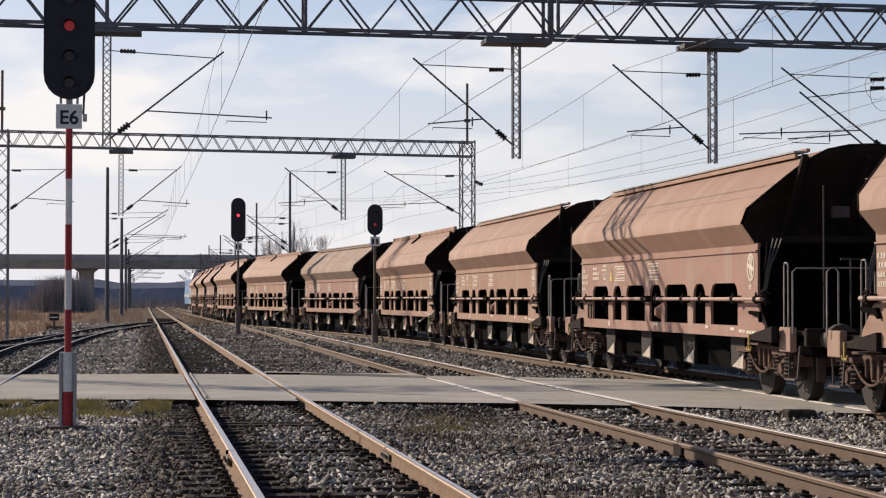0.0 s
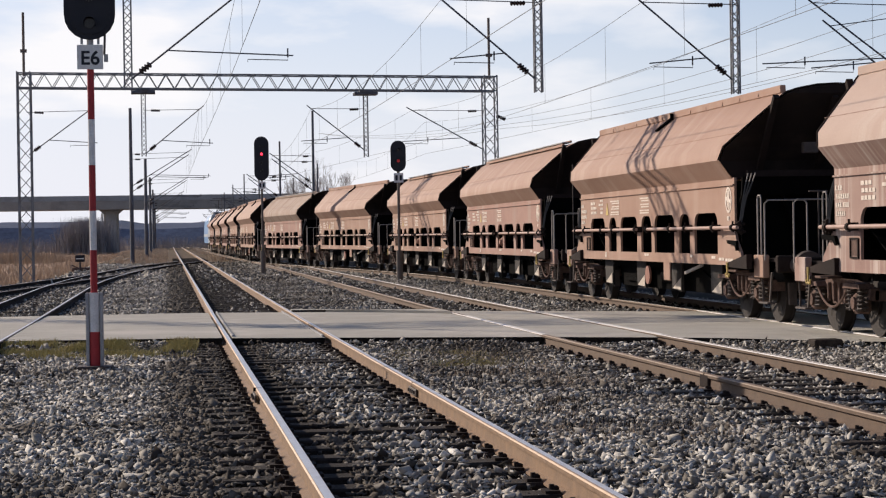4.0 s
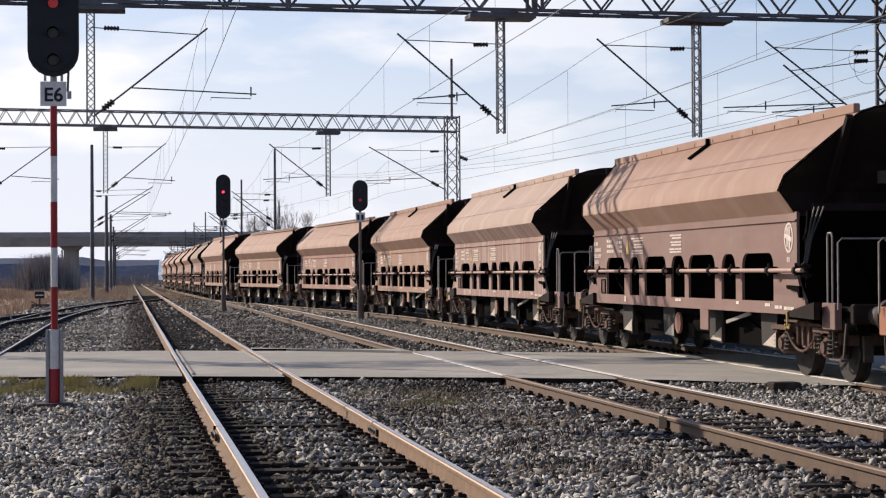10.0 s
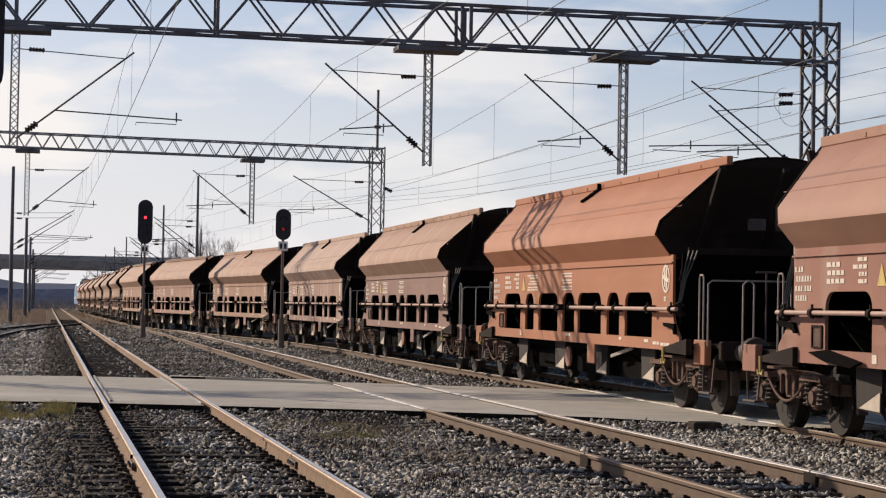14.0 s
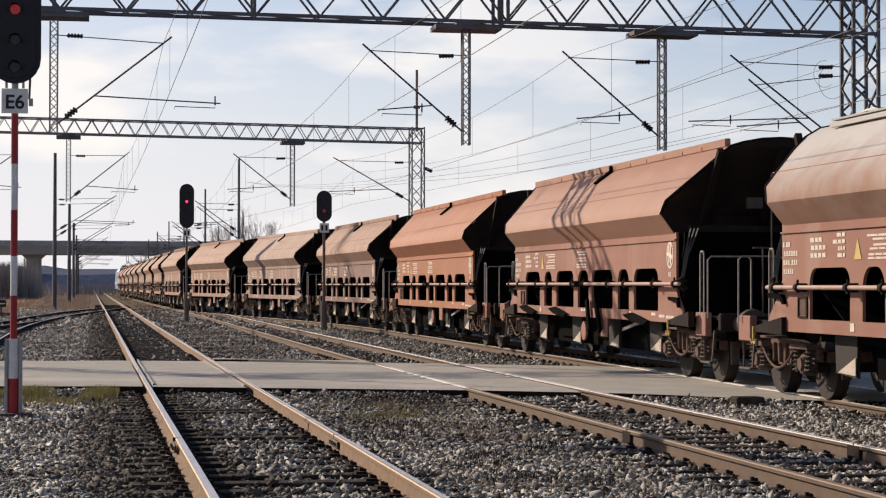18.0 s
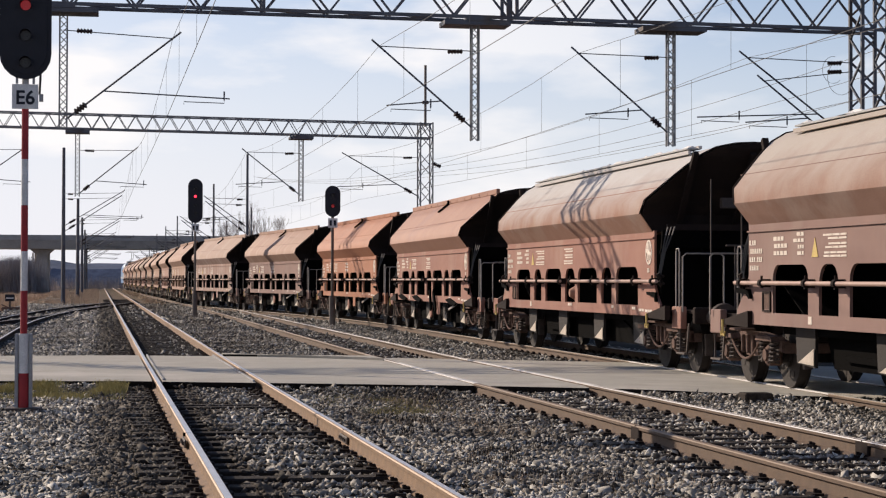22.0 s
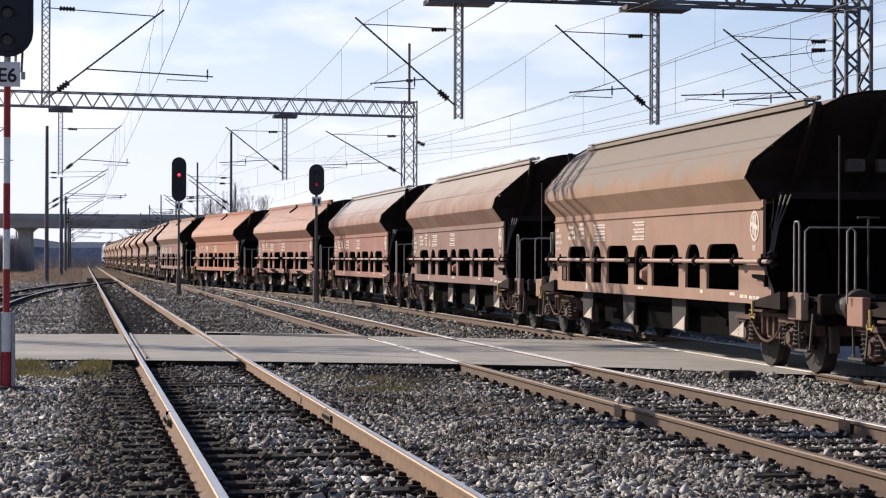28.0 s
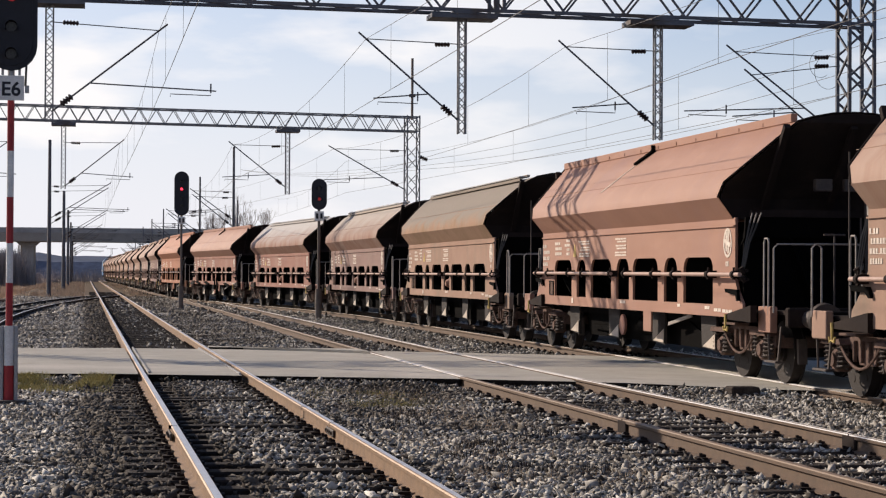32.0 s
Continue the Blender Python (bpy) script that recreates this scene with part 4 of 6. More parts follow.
            for y_, up in ((1.17, 1.10), (1.52, 1.60)):
                step.bar((x * 0.98, FRAME + end * (HALF + y_), 0.33), (x * 0.97, FRAME + end * (HALF + up), 0.80), 0.025, 0.025)
            part("step", step, M["iron"], w)
            tall, tip = (HALF - 0.15, HALF + 0.95) if end > 0 else (-HALF - 0.55, -HALF + 0.50)
            wedge = Geo().draw([(tall, 0.84), (tip, 0.86), (tip, 0.93), (tall, 1.07)], min(x * 1.06, x * 1.13), max(x * 1.06, x * 1.13), "x")
            # wedge darkened for its shaded face
            part("bracket", wedge, M["brown_and_shade"], w)
        part("tall_rod", Geo().tube((-0.86, FRAME + end * (HALF + 1.5), 0.95), (-0.86, FRAME + end * (HALF + 1.5), 3.05), 0.012) if round_top else Geo().tube((-0.1, FRAME + end * (HALF + 1.5), 0.95), (-0.1, FRAME + end * (HALF + 1.5), 2.25), 0.013), M["iron"], w)
        crank = Geo().tube((-0.45, FRAME + end * (HALF + 1.45), 0.98), (-0.45, FRAME + end * (HALF + 1.45), 2.02), 0.014).tube((-0.60, FRAME + end * (HALF + 1.45), 2.02), (-0.30, FRAME + end * (HALF + 1.45), 2.02), 0.014)
        part("brake_crank", crank, M["iron"], w)
        lad = Geo()
        for x in (0.35, 0.75):
            lad.bar((x, end * (HALF + 0.2), 1.0), (x, end * (HALF + 0.14), 3.3), 0.04, 0.03)
        for i in range(7):
            lad.tube((0.35, end * (HALF + 0.18), 1.25 + i * 0.3), (0.75, end * (HALF + 0.18), 1.25 + i * 0.3), 0.014)
        part("ladder", lad, M["iron"], w)
        reel = Geo()
        for k in range(4):
            turn = [2 * math.pi * q / 20 for q in range(21)]
            reel.line([(0.36 + (0.20 - 0.012 * k) * math.sin(a), FRAME + end * (HALF + 1.56 + 0.04 * k), 1.14 + (0.20 - 0.012 * k) * math.cos(a)) for a in turn], 0.022, 5)
        part("hose_coil", reel, M["rubber"], w, "coiled black rubber hose")
        for s in (-1, 1):
            tip = HALF + 0.93 if end > 0 else -HALF + 0.48
            hook = Geo().tube((s * 1.46, tip, 0.93), (s * 1.46, tip, 0.74), 0.020, 6, 0.014)
            for side in (-1, 1):
                hook.line([(s * 1.46, tip, 0.72), (s * 1.46, tip + side * 0.07, 0.70), (s * 1.46, tip + side * 0.10, 0.76)], 0.014, 5)
            part("tow_hook", hook, M["yellow"], w, "yellow towing hook")
    # the tube along the side, in two lengths with clamps
    zt = 1.455 if round_top else 1.485
    for s in (-1, 1):
        for a, b in ((0.0, 5.72), (6.55, 12.2)):
            part("side_tube", Geo().tube((s * 1.50, a - HALF - (0.25 if a == 0 else 0), zt), (s * 1.50, b - HALF + (0.25 if b > 12 else 0), zt), 0.030, 10), M["tube"], w, "worn brown tube", True)
        for y in (0.0, 1.15, 2.90, 4.0, 5.70, 6.60, 8.55, 9.6, 11.3, 12.2):
            k = Geo().tube((s * 1.50, y - HALF - 0.042, zt), (s * 1.50, y - HALF + 0.042, zt), 0.053, 10)
            k.block(s * 1.43, y - HALF, zt, 0.11, 0.05, 0.11).tube((s * 1.50, y - HALF, zt + 0.03), (s * 1.50, y - HALF, zt + 0.10), 0.016, 6).block(s * 1.50, y - HALF, zt - 0.055, 0.03, 0.045, 0.03)
            part("clamp", k, M["brown_and_shade"], w)
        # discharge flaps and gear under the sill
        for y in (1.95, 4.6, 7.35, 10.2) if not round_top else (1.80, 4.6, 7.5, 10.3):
            f = Geo().draw([(y - HALF - 0.19, 0.90), (y - HALF + 0.55, 0.90), (y - HALF + 0.50, 0.40), (y - HALF - 0.19, 0.36)], min(s * 1.14, s * 1.18), max(s * 1.14, s * 1.18), "x")
            part("discharge_flap", f, M["wheel"], w, "dark discharge flap")
            # the flap's sunlit lower corner, put in as a pale triangle
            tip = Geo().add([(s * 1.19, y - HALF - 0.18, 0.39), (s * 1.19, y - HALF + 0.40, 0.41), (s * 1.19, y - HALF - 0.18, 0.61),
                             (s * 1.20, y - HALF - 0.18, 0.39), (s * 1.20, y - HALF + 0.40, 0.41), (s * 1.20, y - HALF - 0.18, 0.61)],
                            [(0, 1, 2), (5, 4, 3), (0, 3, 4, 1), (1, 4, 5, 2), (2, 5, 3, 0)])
            part("flap_tip", tip, M["pale"], w, "pale triangle for the sunlit corner of the discharge flap")
        if not round_top:
            part("sill_plate", Geo().block(s * 1.36, 4.75 - HALF, 0.73, 0.03, 0.46, 0.34, 0.01), PAINT["rose"], w)
            part("strut", Geo().bar((s * 1.2, 4.1 - HALF, 0.70), (s * 1.2, 2.9 - HALF, 0.86), 0.03, 0.05), M["bar"], w, "worn grey strut under the sill")
            part("air_tank", Geo().tube((s * 0.95, 5.2 - HALF, 0.62), (s * 0.95, 6.3 - HALF, 0.62), 0.16, 14), M["dark"], w, smooth=True)
            part("brake_wheel", Geo().tube((s * 1.22, 6.7 - HALF, 0.62), (s * 1.26, 6.7 - HALF, 0.62), 0.175, 18), PAINT["brown"], w, smooth=True)
        else:
            part("vibrator_housing", Geo().tube((s * 1.30, 6.02 - HALF, 1.23), (s * 1.345, 6.02 - HALF, 1.23), 0.13, 16).tube((s * 1.345, 6.02 - HALF, 1.23), (s * 1.44, 6.02 - HALF, 1.23), 0.13, 16, 0.07), PAINT["salmon"], w, smooth=True)
        rig = Geo()
        rig.bar((s * 1.0, 2.9 - HALF, 0.55), (s * 1.0, 4.2 - HALF, 0.85), 0.06, 0.09).bar((s * 1.05, 7.9 - HALF, 0.50), (s * 1.05, 9.4 - HALF, 0.52), 0.05, 0.08)
        rig.bar((s * 1.1, -HALF + 0.8, 0.84), (s * 1.1, HALF - 0.8, 0.84), 0.10, 0.14)
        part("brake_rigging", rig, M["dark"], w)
        # latch on the roof edge, beam along the ridge
        if not round_top:
            part("roof_latch", Geo().bar((s * 1.02, 6.74 - HALF, 3.355), (s * 0.83, 6.3 - HALF, 3.56), 0.10, 0.03).block(s * 0.84, 6.3 - HALF, 3.60, 0.06, 0.06, 0.12), M["dark"], w)
        beam = Geo()
        if round_top:
            beam.bar((s * 0.62, -HALF + 0.25, 3.645), (s * 0.62, HALF - 0.25, 3.645), 0.06, 0.05)
            beam.bar((s * 0.80, -HALF + 0.25, 3.56), (s * 0.80, HALF - 0.25, 3.56), 0.05, 0.06)
        else:
            beam.block(s * 0.77, 0.12, 3.625, 0.09, SIDE_LENGTH + 1.0, 0.13, 0.012)
            for i in range(11):
                beam.block(s * 0.818, -5.3 + i * 1.06, 3.61, 0.014, 0.05, 0.05)
        part("roof_beam", beam, PAINT["rose"], w)
        if round_top:
            walkway = Geo().block(s * 0.71, 0, 3.625, 0.22, SIDE_LENGTH - 0.6, 0.025)
            part("roof_walkway", walkway, M["grey"], w, "dusty grey roof walkway")
    for end in (-1, 1):
        arch = Geo()
        pts = [(p[0] * 1.004, end * (r - 0.02), p[1] + 0.006) for p, r in zip(ring[1:-1], overhang(end)[1:-1])]
        arch.line(pts, 0.014, 5)
        part("roof_rim", arch, M["brown_and_shade"], w)
    # lettering as bars, a warning triangle, a round emblem
    for s in (-1,):                            # only the side towards the road is lettered
        x = s * 1.384
        def bars(y0, z0, rows, widths, height, label, mat):
            for i in range(rows):
                low = z0 - i * height * 1.75 - (i // 2) * height * (0.9 if rows == 6 else 0)
                yy, upper = y0 - HALF, []
                for b in widths[i % len(widths)]:          # letters as teeth on one thin line
                    if b > 0:
                        upper += [(yy, low + 0.006), (yy, low + height), (yy + b, low + height), (yy + b, low + 0.006)]
                    yy += abs(b) + 0.03
                g = Geo().draw([(upper[-1][0], low), (upper[0][0], low)] + upper, x, x + s * 0.003, "x")
                part("text_line", g, mat, w, label)
        bars(11.62, 1.975, 4, [(-0.24, 0.06, 0.05, -0.01, 0.05), (0.05, 0.06, 0.05, 0.07, 0.06, 0.05), (0.05, 0.05, 0.05, -0.02, 0.05, 0.06, 0.06), (-0.12, 0.05, 0.04, 0.05, 0.05, 0.05)], 0.066, "faded white lettering bars", M["mark"])
        bars(10.62, 2.02, 3, [(-0.10, 0.11, 0.10, 0.13), (0.10, 0.10, 0.10, 0.11), (0.12, 0.11, 0.10, 0.10)], 0.055, "faded white lettering bars", M["mark"])
        bars(9.98, 2.07, 4, [(0.09, 0.14), (0.10, 0.09, 0.14), (0.05, 0.06, 0.05), (0.06, 0.15)], 0.047, "faded white lettering bars", M["mark"])
        bars(8.48, 2.05, 6, [(0.20, 0.24, 0.30), (0.26, 0.34), (0.18, 0.40), (0.24, 0.18, 0.24), (0.32, 0.20, 0.18), (0.18, 0.34, 0.20)], 0.025, "faded white lettering bars", M["mark"])
        bars(6.0, 2.06, 6, [(0.18, 0.16, 0.30), (0.28, 0.26), (0.16, 0.26, 0.18), (0.26, 0.32), (0.18, 0.18, 0.30), (0.28, 0.40)], 0.026, "faded white lettering bars", M["mark"])
        for at_y, low, sizes in ((0.42, 0.945, (0.14, 0.10, 0.12)), (0.92, 0.955, (0.12, 0.16)), (1.45, 0.98, (0.22,)), (2.90, 0.99, (0.14,)), (6.05, 0.99, (0.14, 0.16))):
            bars(at_y, low, 1, [sizes], 0.045, "faded white lettering bars", M["mark"])
        part("inspection_tag", Geo().block(x, 9.75 - HALF, 0.985, 0.006, 0.13, 0.10), M["mark"], w, "small pale inspection tag")
        y = 9.45 - HALF
        tri = Geo().add([(x, y, 1.79), (x, y + 0.24, 1.79), (x, y + 0.12, 2.04), (x + s * 0.004, y, 1.79), (x + s * 0.004, y + 0.24, 1.79), (x + s * 0.004, y + 0.12, 2.04)], [(0, 1, 2), (5, 4, 3), (0, 3, 4, 1), (1, 4, 5, 2), (2, 5, 3, 0)])
        part("warning_triangle", tri, M["yellow"], w, "yellow warning triangle")
        e = Geo()
        y, z, n = 0.62 - HALF, 1.93, 20
        for i in range(n):
            a, b = 2 * math.pi * i / n, 2 * math.pi * (i + 1) / n
            e.bar((x, y + 0.165 * math.cos(a), z + 0.19 * math.sin(a)), (x, y + 0.165 * math.cos(b), z + 0.19 * math.sin(b)), 0.008, 0.042)
        e.bar((x, y - 0.03, z - 0.15), (x, y - 0.03, z + 0.17), 0.008, 0.06).bar((x, y + 0.055, z - 0.12), (x, y + 0.055, z + 0.15), 0.008, 0.06).bar((x, y - 0.13, z - 0.03), (x, y + 0.13, z + 0.03), 0.012, 0.06)
        part("emblem", e, M["mark"], w, "round white emblem")
        bars(0.58, 1.60, 1, [(0.05, 0.04)], 0.07, "faded white lettering bars", M["mark"])
        yb, zb = 11.42 - HALF, 1.205
        rim = Geo().bar((x, yb - 0.15, zb + 0.125), (x, yb + 0.15, zb + 0.125), 0.03, 0.025).bar((x, yb - 0.15, zb - 0.125), (x, yb + 0.15, zb - 0.125), 0.03, 0.025)
        rim.bar((x, yb - 0.15, zb - 0.13), (x, yb - 0.15, zb + 0.13), 0.03, 0.035).bar((x, yb + 0.15, zb - 0.13), (x, yb + 0.15, zb + 0.13), 0.03, 0.025)
        part("label_frame", rim, M["brown_and_shade"], w, "dark label holder frame")
        part("label_board", Geo().block(x, yb, zb, 0.006, 0.22, 0.20), M["rustiron"], w, "rusty label board")
        for hook in ([(0.62, 1.285), (0.09, 1.275), (0.06, 1.12), (0.11, 1.12), (0.15, 1.20), (0.58, 1.235)], [(12.66, 1.385), (12.10, 1.365), (12.02, 1.25), (12.08, 1.235), (12.18, 1.30), (12.60, 1.315)]):
            part("grab_bracket", Geo().draw([(q - HALF, z) for q, z in hook], s * 1.43, s * 1.385, "x"), M["dark"], w, "dark hooked bracket")
    # bogies
    for end in (-1, 1):
        yb = 6.87 if end > 0 else -5.36
        bg = Geo()
        for s in (-1, 1):
            bg.draw([(yb - 1.25, 0.50), (yb - 0.9, 0.62), (yb - 0.35, 0.60), (yb - 0.25, 0.42), (yb + 0.25, 0.42), (yb + 0.35, 0.60), (yb + 0.9, 0.62), (yb + 1.25, 0.50), (yb + 1.25, 0.68), (yb + 0.4, 0.76), (yb - 0.4, 0.76), (yb - 1.25, 0.66)], min(s * 0.95, s * 1.07), max(s * 0.95, s * 1.07), "x")
        bg.block(0, yb, 0.60, 2.0, 0.42, 0.22).block(0, yb - 1.2, 0.56, 2.0, 0.10, 0.14).block(0, yb + 1.2, 0.56, 2.0, 0.10, 0.14)
        bogie = part("bogie", bg, M["rustiron"], w, "dark rusty bogie")
        for s in (-1, 1):
            for o in (-0.875, 0.875):
                box = Geo().block(s * 1.05, yb + o, 0.45, 0.22, 0.20, 0.28, 0.04).tube((s * 1.15, yb + o, 0.46), (s * 1.19, yb + o, 0.46), 0.085, 10)
                part("axle_box", box, M["rustiron"], bogie)
                cap = Geo().draw([(yb + o - 0.34, 0.655), (yb + o + 0.34, 0.655), (yb + o + 0.30, 0.72), (yb + o - 0.30, 0.72)], min(s * 1.0, s * 1.21), max(s * 1.0, s * 1.21), "x")
                part("spring_cap", cap, M["rustiron"], bogie)
                part("brake_block", Geo().draw([(yb + o * 1.60, 0.28), (yb + o * 1.68, 0.28), (yb + o * 1.66, 0.62), (yb + o * 1.56, 0.62)], min(s * 0.70, s * 0.82), max(s * 0.70, s * 0.82), "x"), M["iron"], bogie)
                for u in (-0.215, 0.215):
                    sp = Geo().line([(s * 1.12 + 0.075 * math.cos(q * 1.05), yb + o + u + 0.075 * math.sin(q * 1.05), 0.35 + q * 0.0095) for q in range(31)], 0.016, 4)
                    part("coil_spring", sp, M["iron"], bogie)
                for u in (-1, 1):
                    part("box_link", Geo().bar((s * 1.16, yb + o + u * 0.24, 0.66), (s * 1.16, yb + o + u * 0.16, 0.36), 0.03, 0.05), M["iron"], bogie)
            sling = Geo().line([(s * 1.17, yb + 0.62 * q / 8, 0.38 + 0.27 * (q / 8) ** 2) for q in range(-8, 9)], 0.019, 6)
            part("brake_sling", sling, M["rustiron"], bogie)
            for o in (-0.35, -0.12, 0.12, 0.35):
                part("side_rib", Geo().block(s * 1.09, yb + o, 0.58, 0.05, 0.05, 0.26, 0.01), M["rustiron"], bogie)
            part("step_tread", Geo().block(s * 1.20, yb + 0.05, 0.79, 0.22, 0.55, 0.035, 0.008), M["rustiron"], bogie)
        for o in (-0.875, 0.875):
            ws = Geo().tube((-0.95, 0, 0), (0.95, 0, 0), 0.085, 10)
            for s in (-1, 1):
                ws.tube((s * 0.69, 0, 0), (s * 0.82, 0, 0), 0.43, 28).tube((s * 0.66, 0, 0), (s * 0.69, 0, 0), 0.458, 28)
                ws.tube((s * 0.81, 0, 0), (s * 0.86, 0, 0), 0.14, 12)
                for q in range(4):
                    a = q * math.pi / 2
                    ws.tube((s * 0.80, 0.28 * math.cos(a), 0.28 * math.sin(a)), (s * 0.825, 0.28 * math.cos(a), 0.28 * math.sin(a)), 0.05, 8)
            wheel = part("wheelset", ws, M["wheel"], bogie, smooth=True)
            wheel.location = (0, yb + o, 0.43)
    return w


def repaint(w, body, roof=None):
    """Gives one wagon its own coat: each part keeps its mesh, its paint is the object's."""
    for o in w.children:
        kind = o.name.split(".")[0]
        if kind in ("upper_body", "seam", "roof_seam", "side_wall", "end_sill", "sill_plate", "roof_beam"):
            o.material_slots[0].link = "OBJECT"
            o.material_slots[0].material = PAINT[roof if roof and kind in ("upper_body", "roof_beam") else body]
        if kind == "upper_body":
            o.material_slots[1].link = "OBJECT"
            o.material_slots[1].material = PAINT["streaked" if body == "streaked" else roof or body]


COATS = {  # number along the train, from the one that is level with the crossing at the start: coat, roof coat, rounded roof, label
    8: ("rose", None, False, "rose-brown hopper wagon behind the locomotive"), 7: ("tan", None, False, "tan-brown hopper wagon in the long train"), 6: ("rose", None, False, "rose-brown hopper wagon in the long train"),
    5: ("tan", None, False, "tan-brown hopper wagon in the long train"), 4: ("tan", None, False, "tan-brown hopper wagon in the long train"),
    3: ("rose", "pale", True, "rose-brown hopper wagon with a dusty rounded roof"), 2: ("tan", None, False, "faded tan hopper wagon with a ridge beam"),
    1: ("tan", "tan", True, "tan hopper wagon with a rounded roof"), 0: ("rose", "tan", True, "rose-brown hopper wagon with a rounded roof"),
    -1: ("tan", None, False, "light tan hopper wagon with a ridge beam"), -2: ("streaked", "chalky", False, "faded rose hopper wagon with pale streaks"),
    -3: ("plum", "tan", False, "reddish-brown hopper wagon with a tan roof"), -4: ("orange", "orange", False, "freshly painted rust-orange hopper wagon"),
    -5: ("brown", "salmon", False, "red-brown hopper wagon with a salmon-brown roof"), -6: ("brown", "dusty", True, "red-brown hopper wagon with a cement-dusted rounded roof"),
    -7: ("plum", "silted", True, "dark rose hopper wagon under grey dust"), -8: ("olive", "grime", True, "dusty olive-tan hopper wagon with a rounded roof"),
    -9: ("salmon", "salmon", False, "clean salmon-brown hopper wagon with a ridge beam"), -10: ("olive", "tan", True, "tan-olive hopper wagon with a rounded roof"), -11: ("rose", None, False, "rose-brown hopper wagon in the long train"),
}


def travelled(t):
    return 103.88 + 4.655 * (t - 16) - 0.0054 * (t - 16) ** 2


# arc length along the train's track, sampled once
_ys = np.arange(-260.0, 620.0, 0.5)
_xs = np.array([train_x(y) for y in _ys])
_ss = np.concatenate([[0], np.cumsum(np.hypot(np.diff(_xs), np.diff(_ys)))])
_ss -= np.interp(0.0, _ys, _ss)


def on_track(s):
    y = float(np.interp(s, _ss, _ys))
    return Vector((train_x(y), y, RAIL_TOP + rise(y) + dip(y)))


def train_pose(middle, reach):
    """The pose of a vehicle whose middle is at that length along the track, by its two bogies."""
    a, b = on_track(middle - reach), on_track(middle + reach)
    c, d = (a + b) / 2, b - a
    return Matrix.Translation(c) @ pose(0, 0, 0, 0, 0, -math.degrees(math.atan2(d.x, d.y))) @ pose(0, 0, 0, math.degrees(math.asin(d.z / d.length)))


WAGONS = {}


def build_train():
    flat, rounded, steep = build_wagon(False), build_wagon(True), build_wagon(False, True)
    used = set()
    for k, (body, roof, is_round, label) in COATS.items():
        base = rounded if is_round else flat
        if k == -4:
            w = steep
        elif is_round in used:
            w = copy_thing(base, pose(0, 0, 0))
        else:
            w, _ = base, used.add(is_round)
        w["label"] = label
        WAGONS[k] = w
    for k, (body, roof, is_round, label) in COATS.items():
        repaint(WAGONS[k], body, roof)


build_train()
for _y, _z in ((10.8, 0.97), (8.1, 0.96), (2.5, 0.92)):
    _lever = Geo().draw([(_y - HALF + 0.75, _z + 0.05), (_y - HALF + 0.2, _z + 0.09), (_y - HALF - 0.8, _z - 0.03), (_y - HALF - 0.5, _z - 0.10), (_y - HALF + 0.3, _z - 0.04)], -1.45, -1.40, "x")
    part("discharge_lever", _lever, M["dark"], WAGONS[-5], "blackened discharge lever along the sill")
for _y, _b in ((5.72, 5.55), (5.12, 4.75)):
    part("lever_arm", Geo().bar((-1.44, _y - HALF, 1.20), (-1.44, _b - HALF, 0.66), 0.05, 0.13), M["dark"], WAGONS[-5], "blackened lever arm")
for _k in (-6, -7):                        # cement dust heaped unevenly on the roof walkway
    _rnd, _heap = random.Random(70 - _k), []
    for _i in range(49):
        _y, _h, _r = -HALF + 0.35 + _i * 0.235, _rnd.choice((0.002, 0.01, 0.03, 0.05)), _rnd.uniform(0.05, 0.12)
        _heap += [(-0.72 - _r, _y, 3.640), (-0.72, _y, 3.642 + _h), (-0.72 + _r, _y, 3.640)]
    _faces = [(3 * i + j, 3 * i + 3 + j, 3 * i + 4 + j, 3 * i + 1 + j) for i in range(48) for j in range(2)] + [(3 * i, 3 * i + 2, 3 * i + 5, 3 * i + 3) for i in range(48)]
    part("dust_heap", Geo().add(_heap, _faces + [(0, 1, 2), (146, 145, 144)]), M["chalk"], WAGONS[_k], "pale cement dust spilled along the roof")
_up = Vector((-0.72, 0, 0.69)) * 0.006
_edge = [Vector(v) + q for q in (_up * 0.2, _up) for v in ((-1.00, 0.60, 3.358), (-1.03, 0.68, 3.327), (-1.46, 1.36, 2.882), (-1.44, 1.27, 2.903))]
part("scrape", Geo().add([tuple(v) for v in _edge], [(0, 1, 2, 3), (7, 6, 5, 4), (0, 4, 5, 1), (1, 5, 6, 2), (2, 6, 7, 3), (3, 7, 4, 0)]), M["mark"], WAGONS[-9], "pale scrape down the roof")


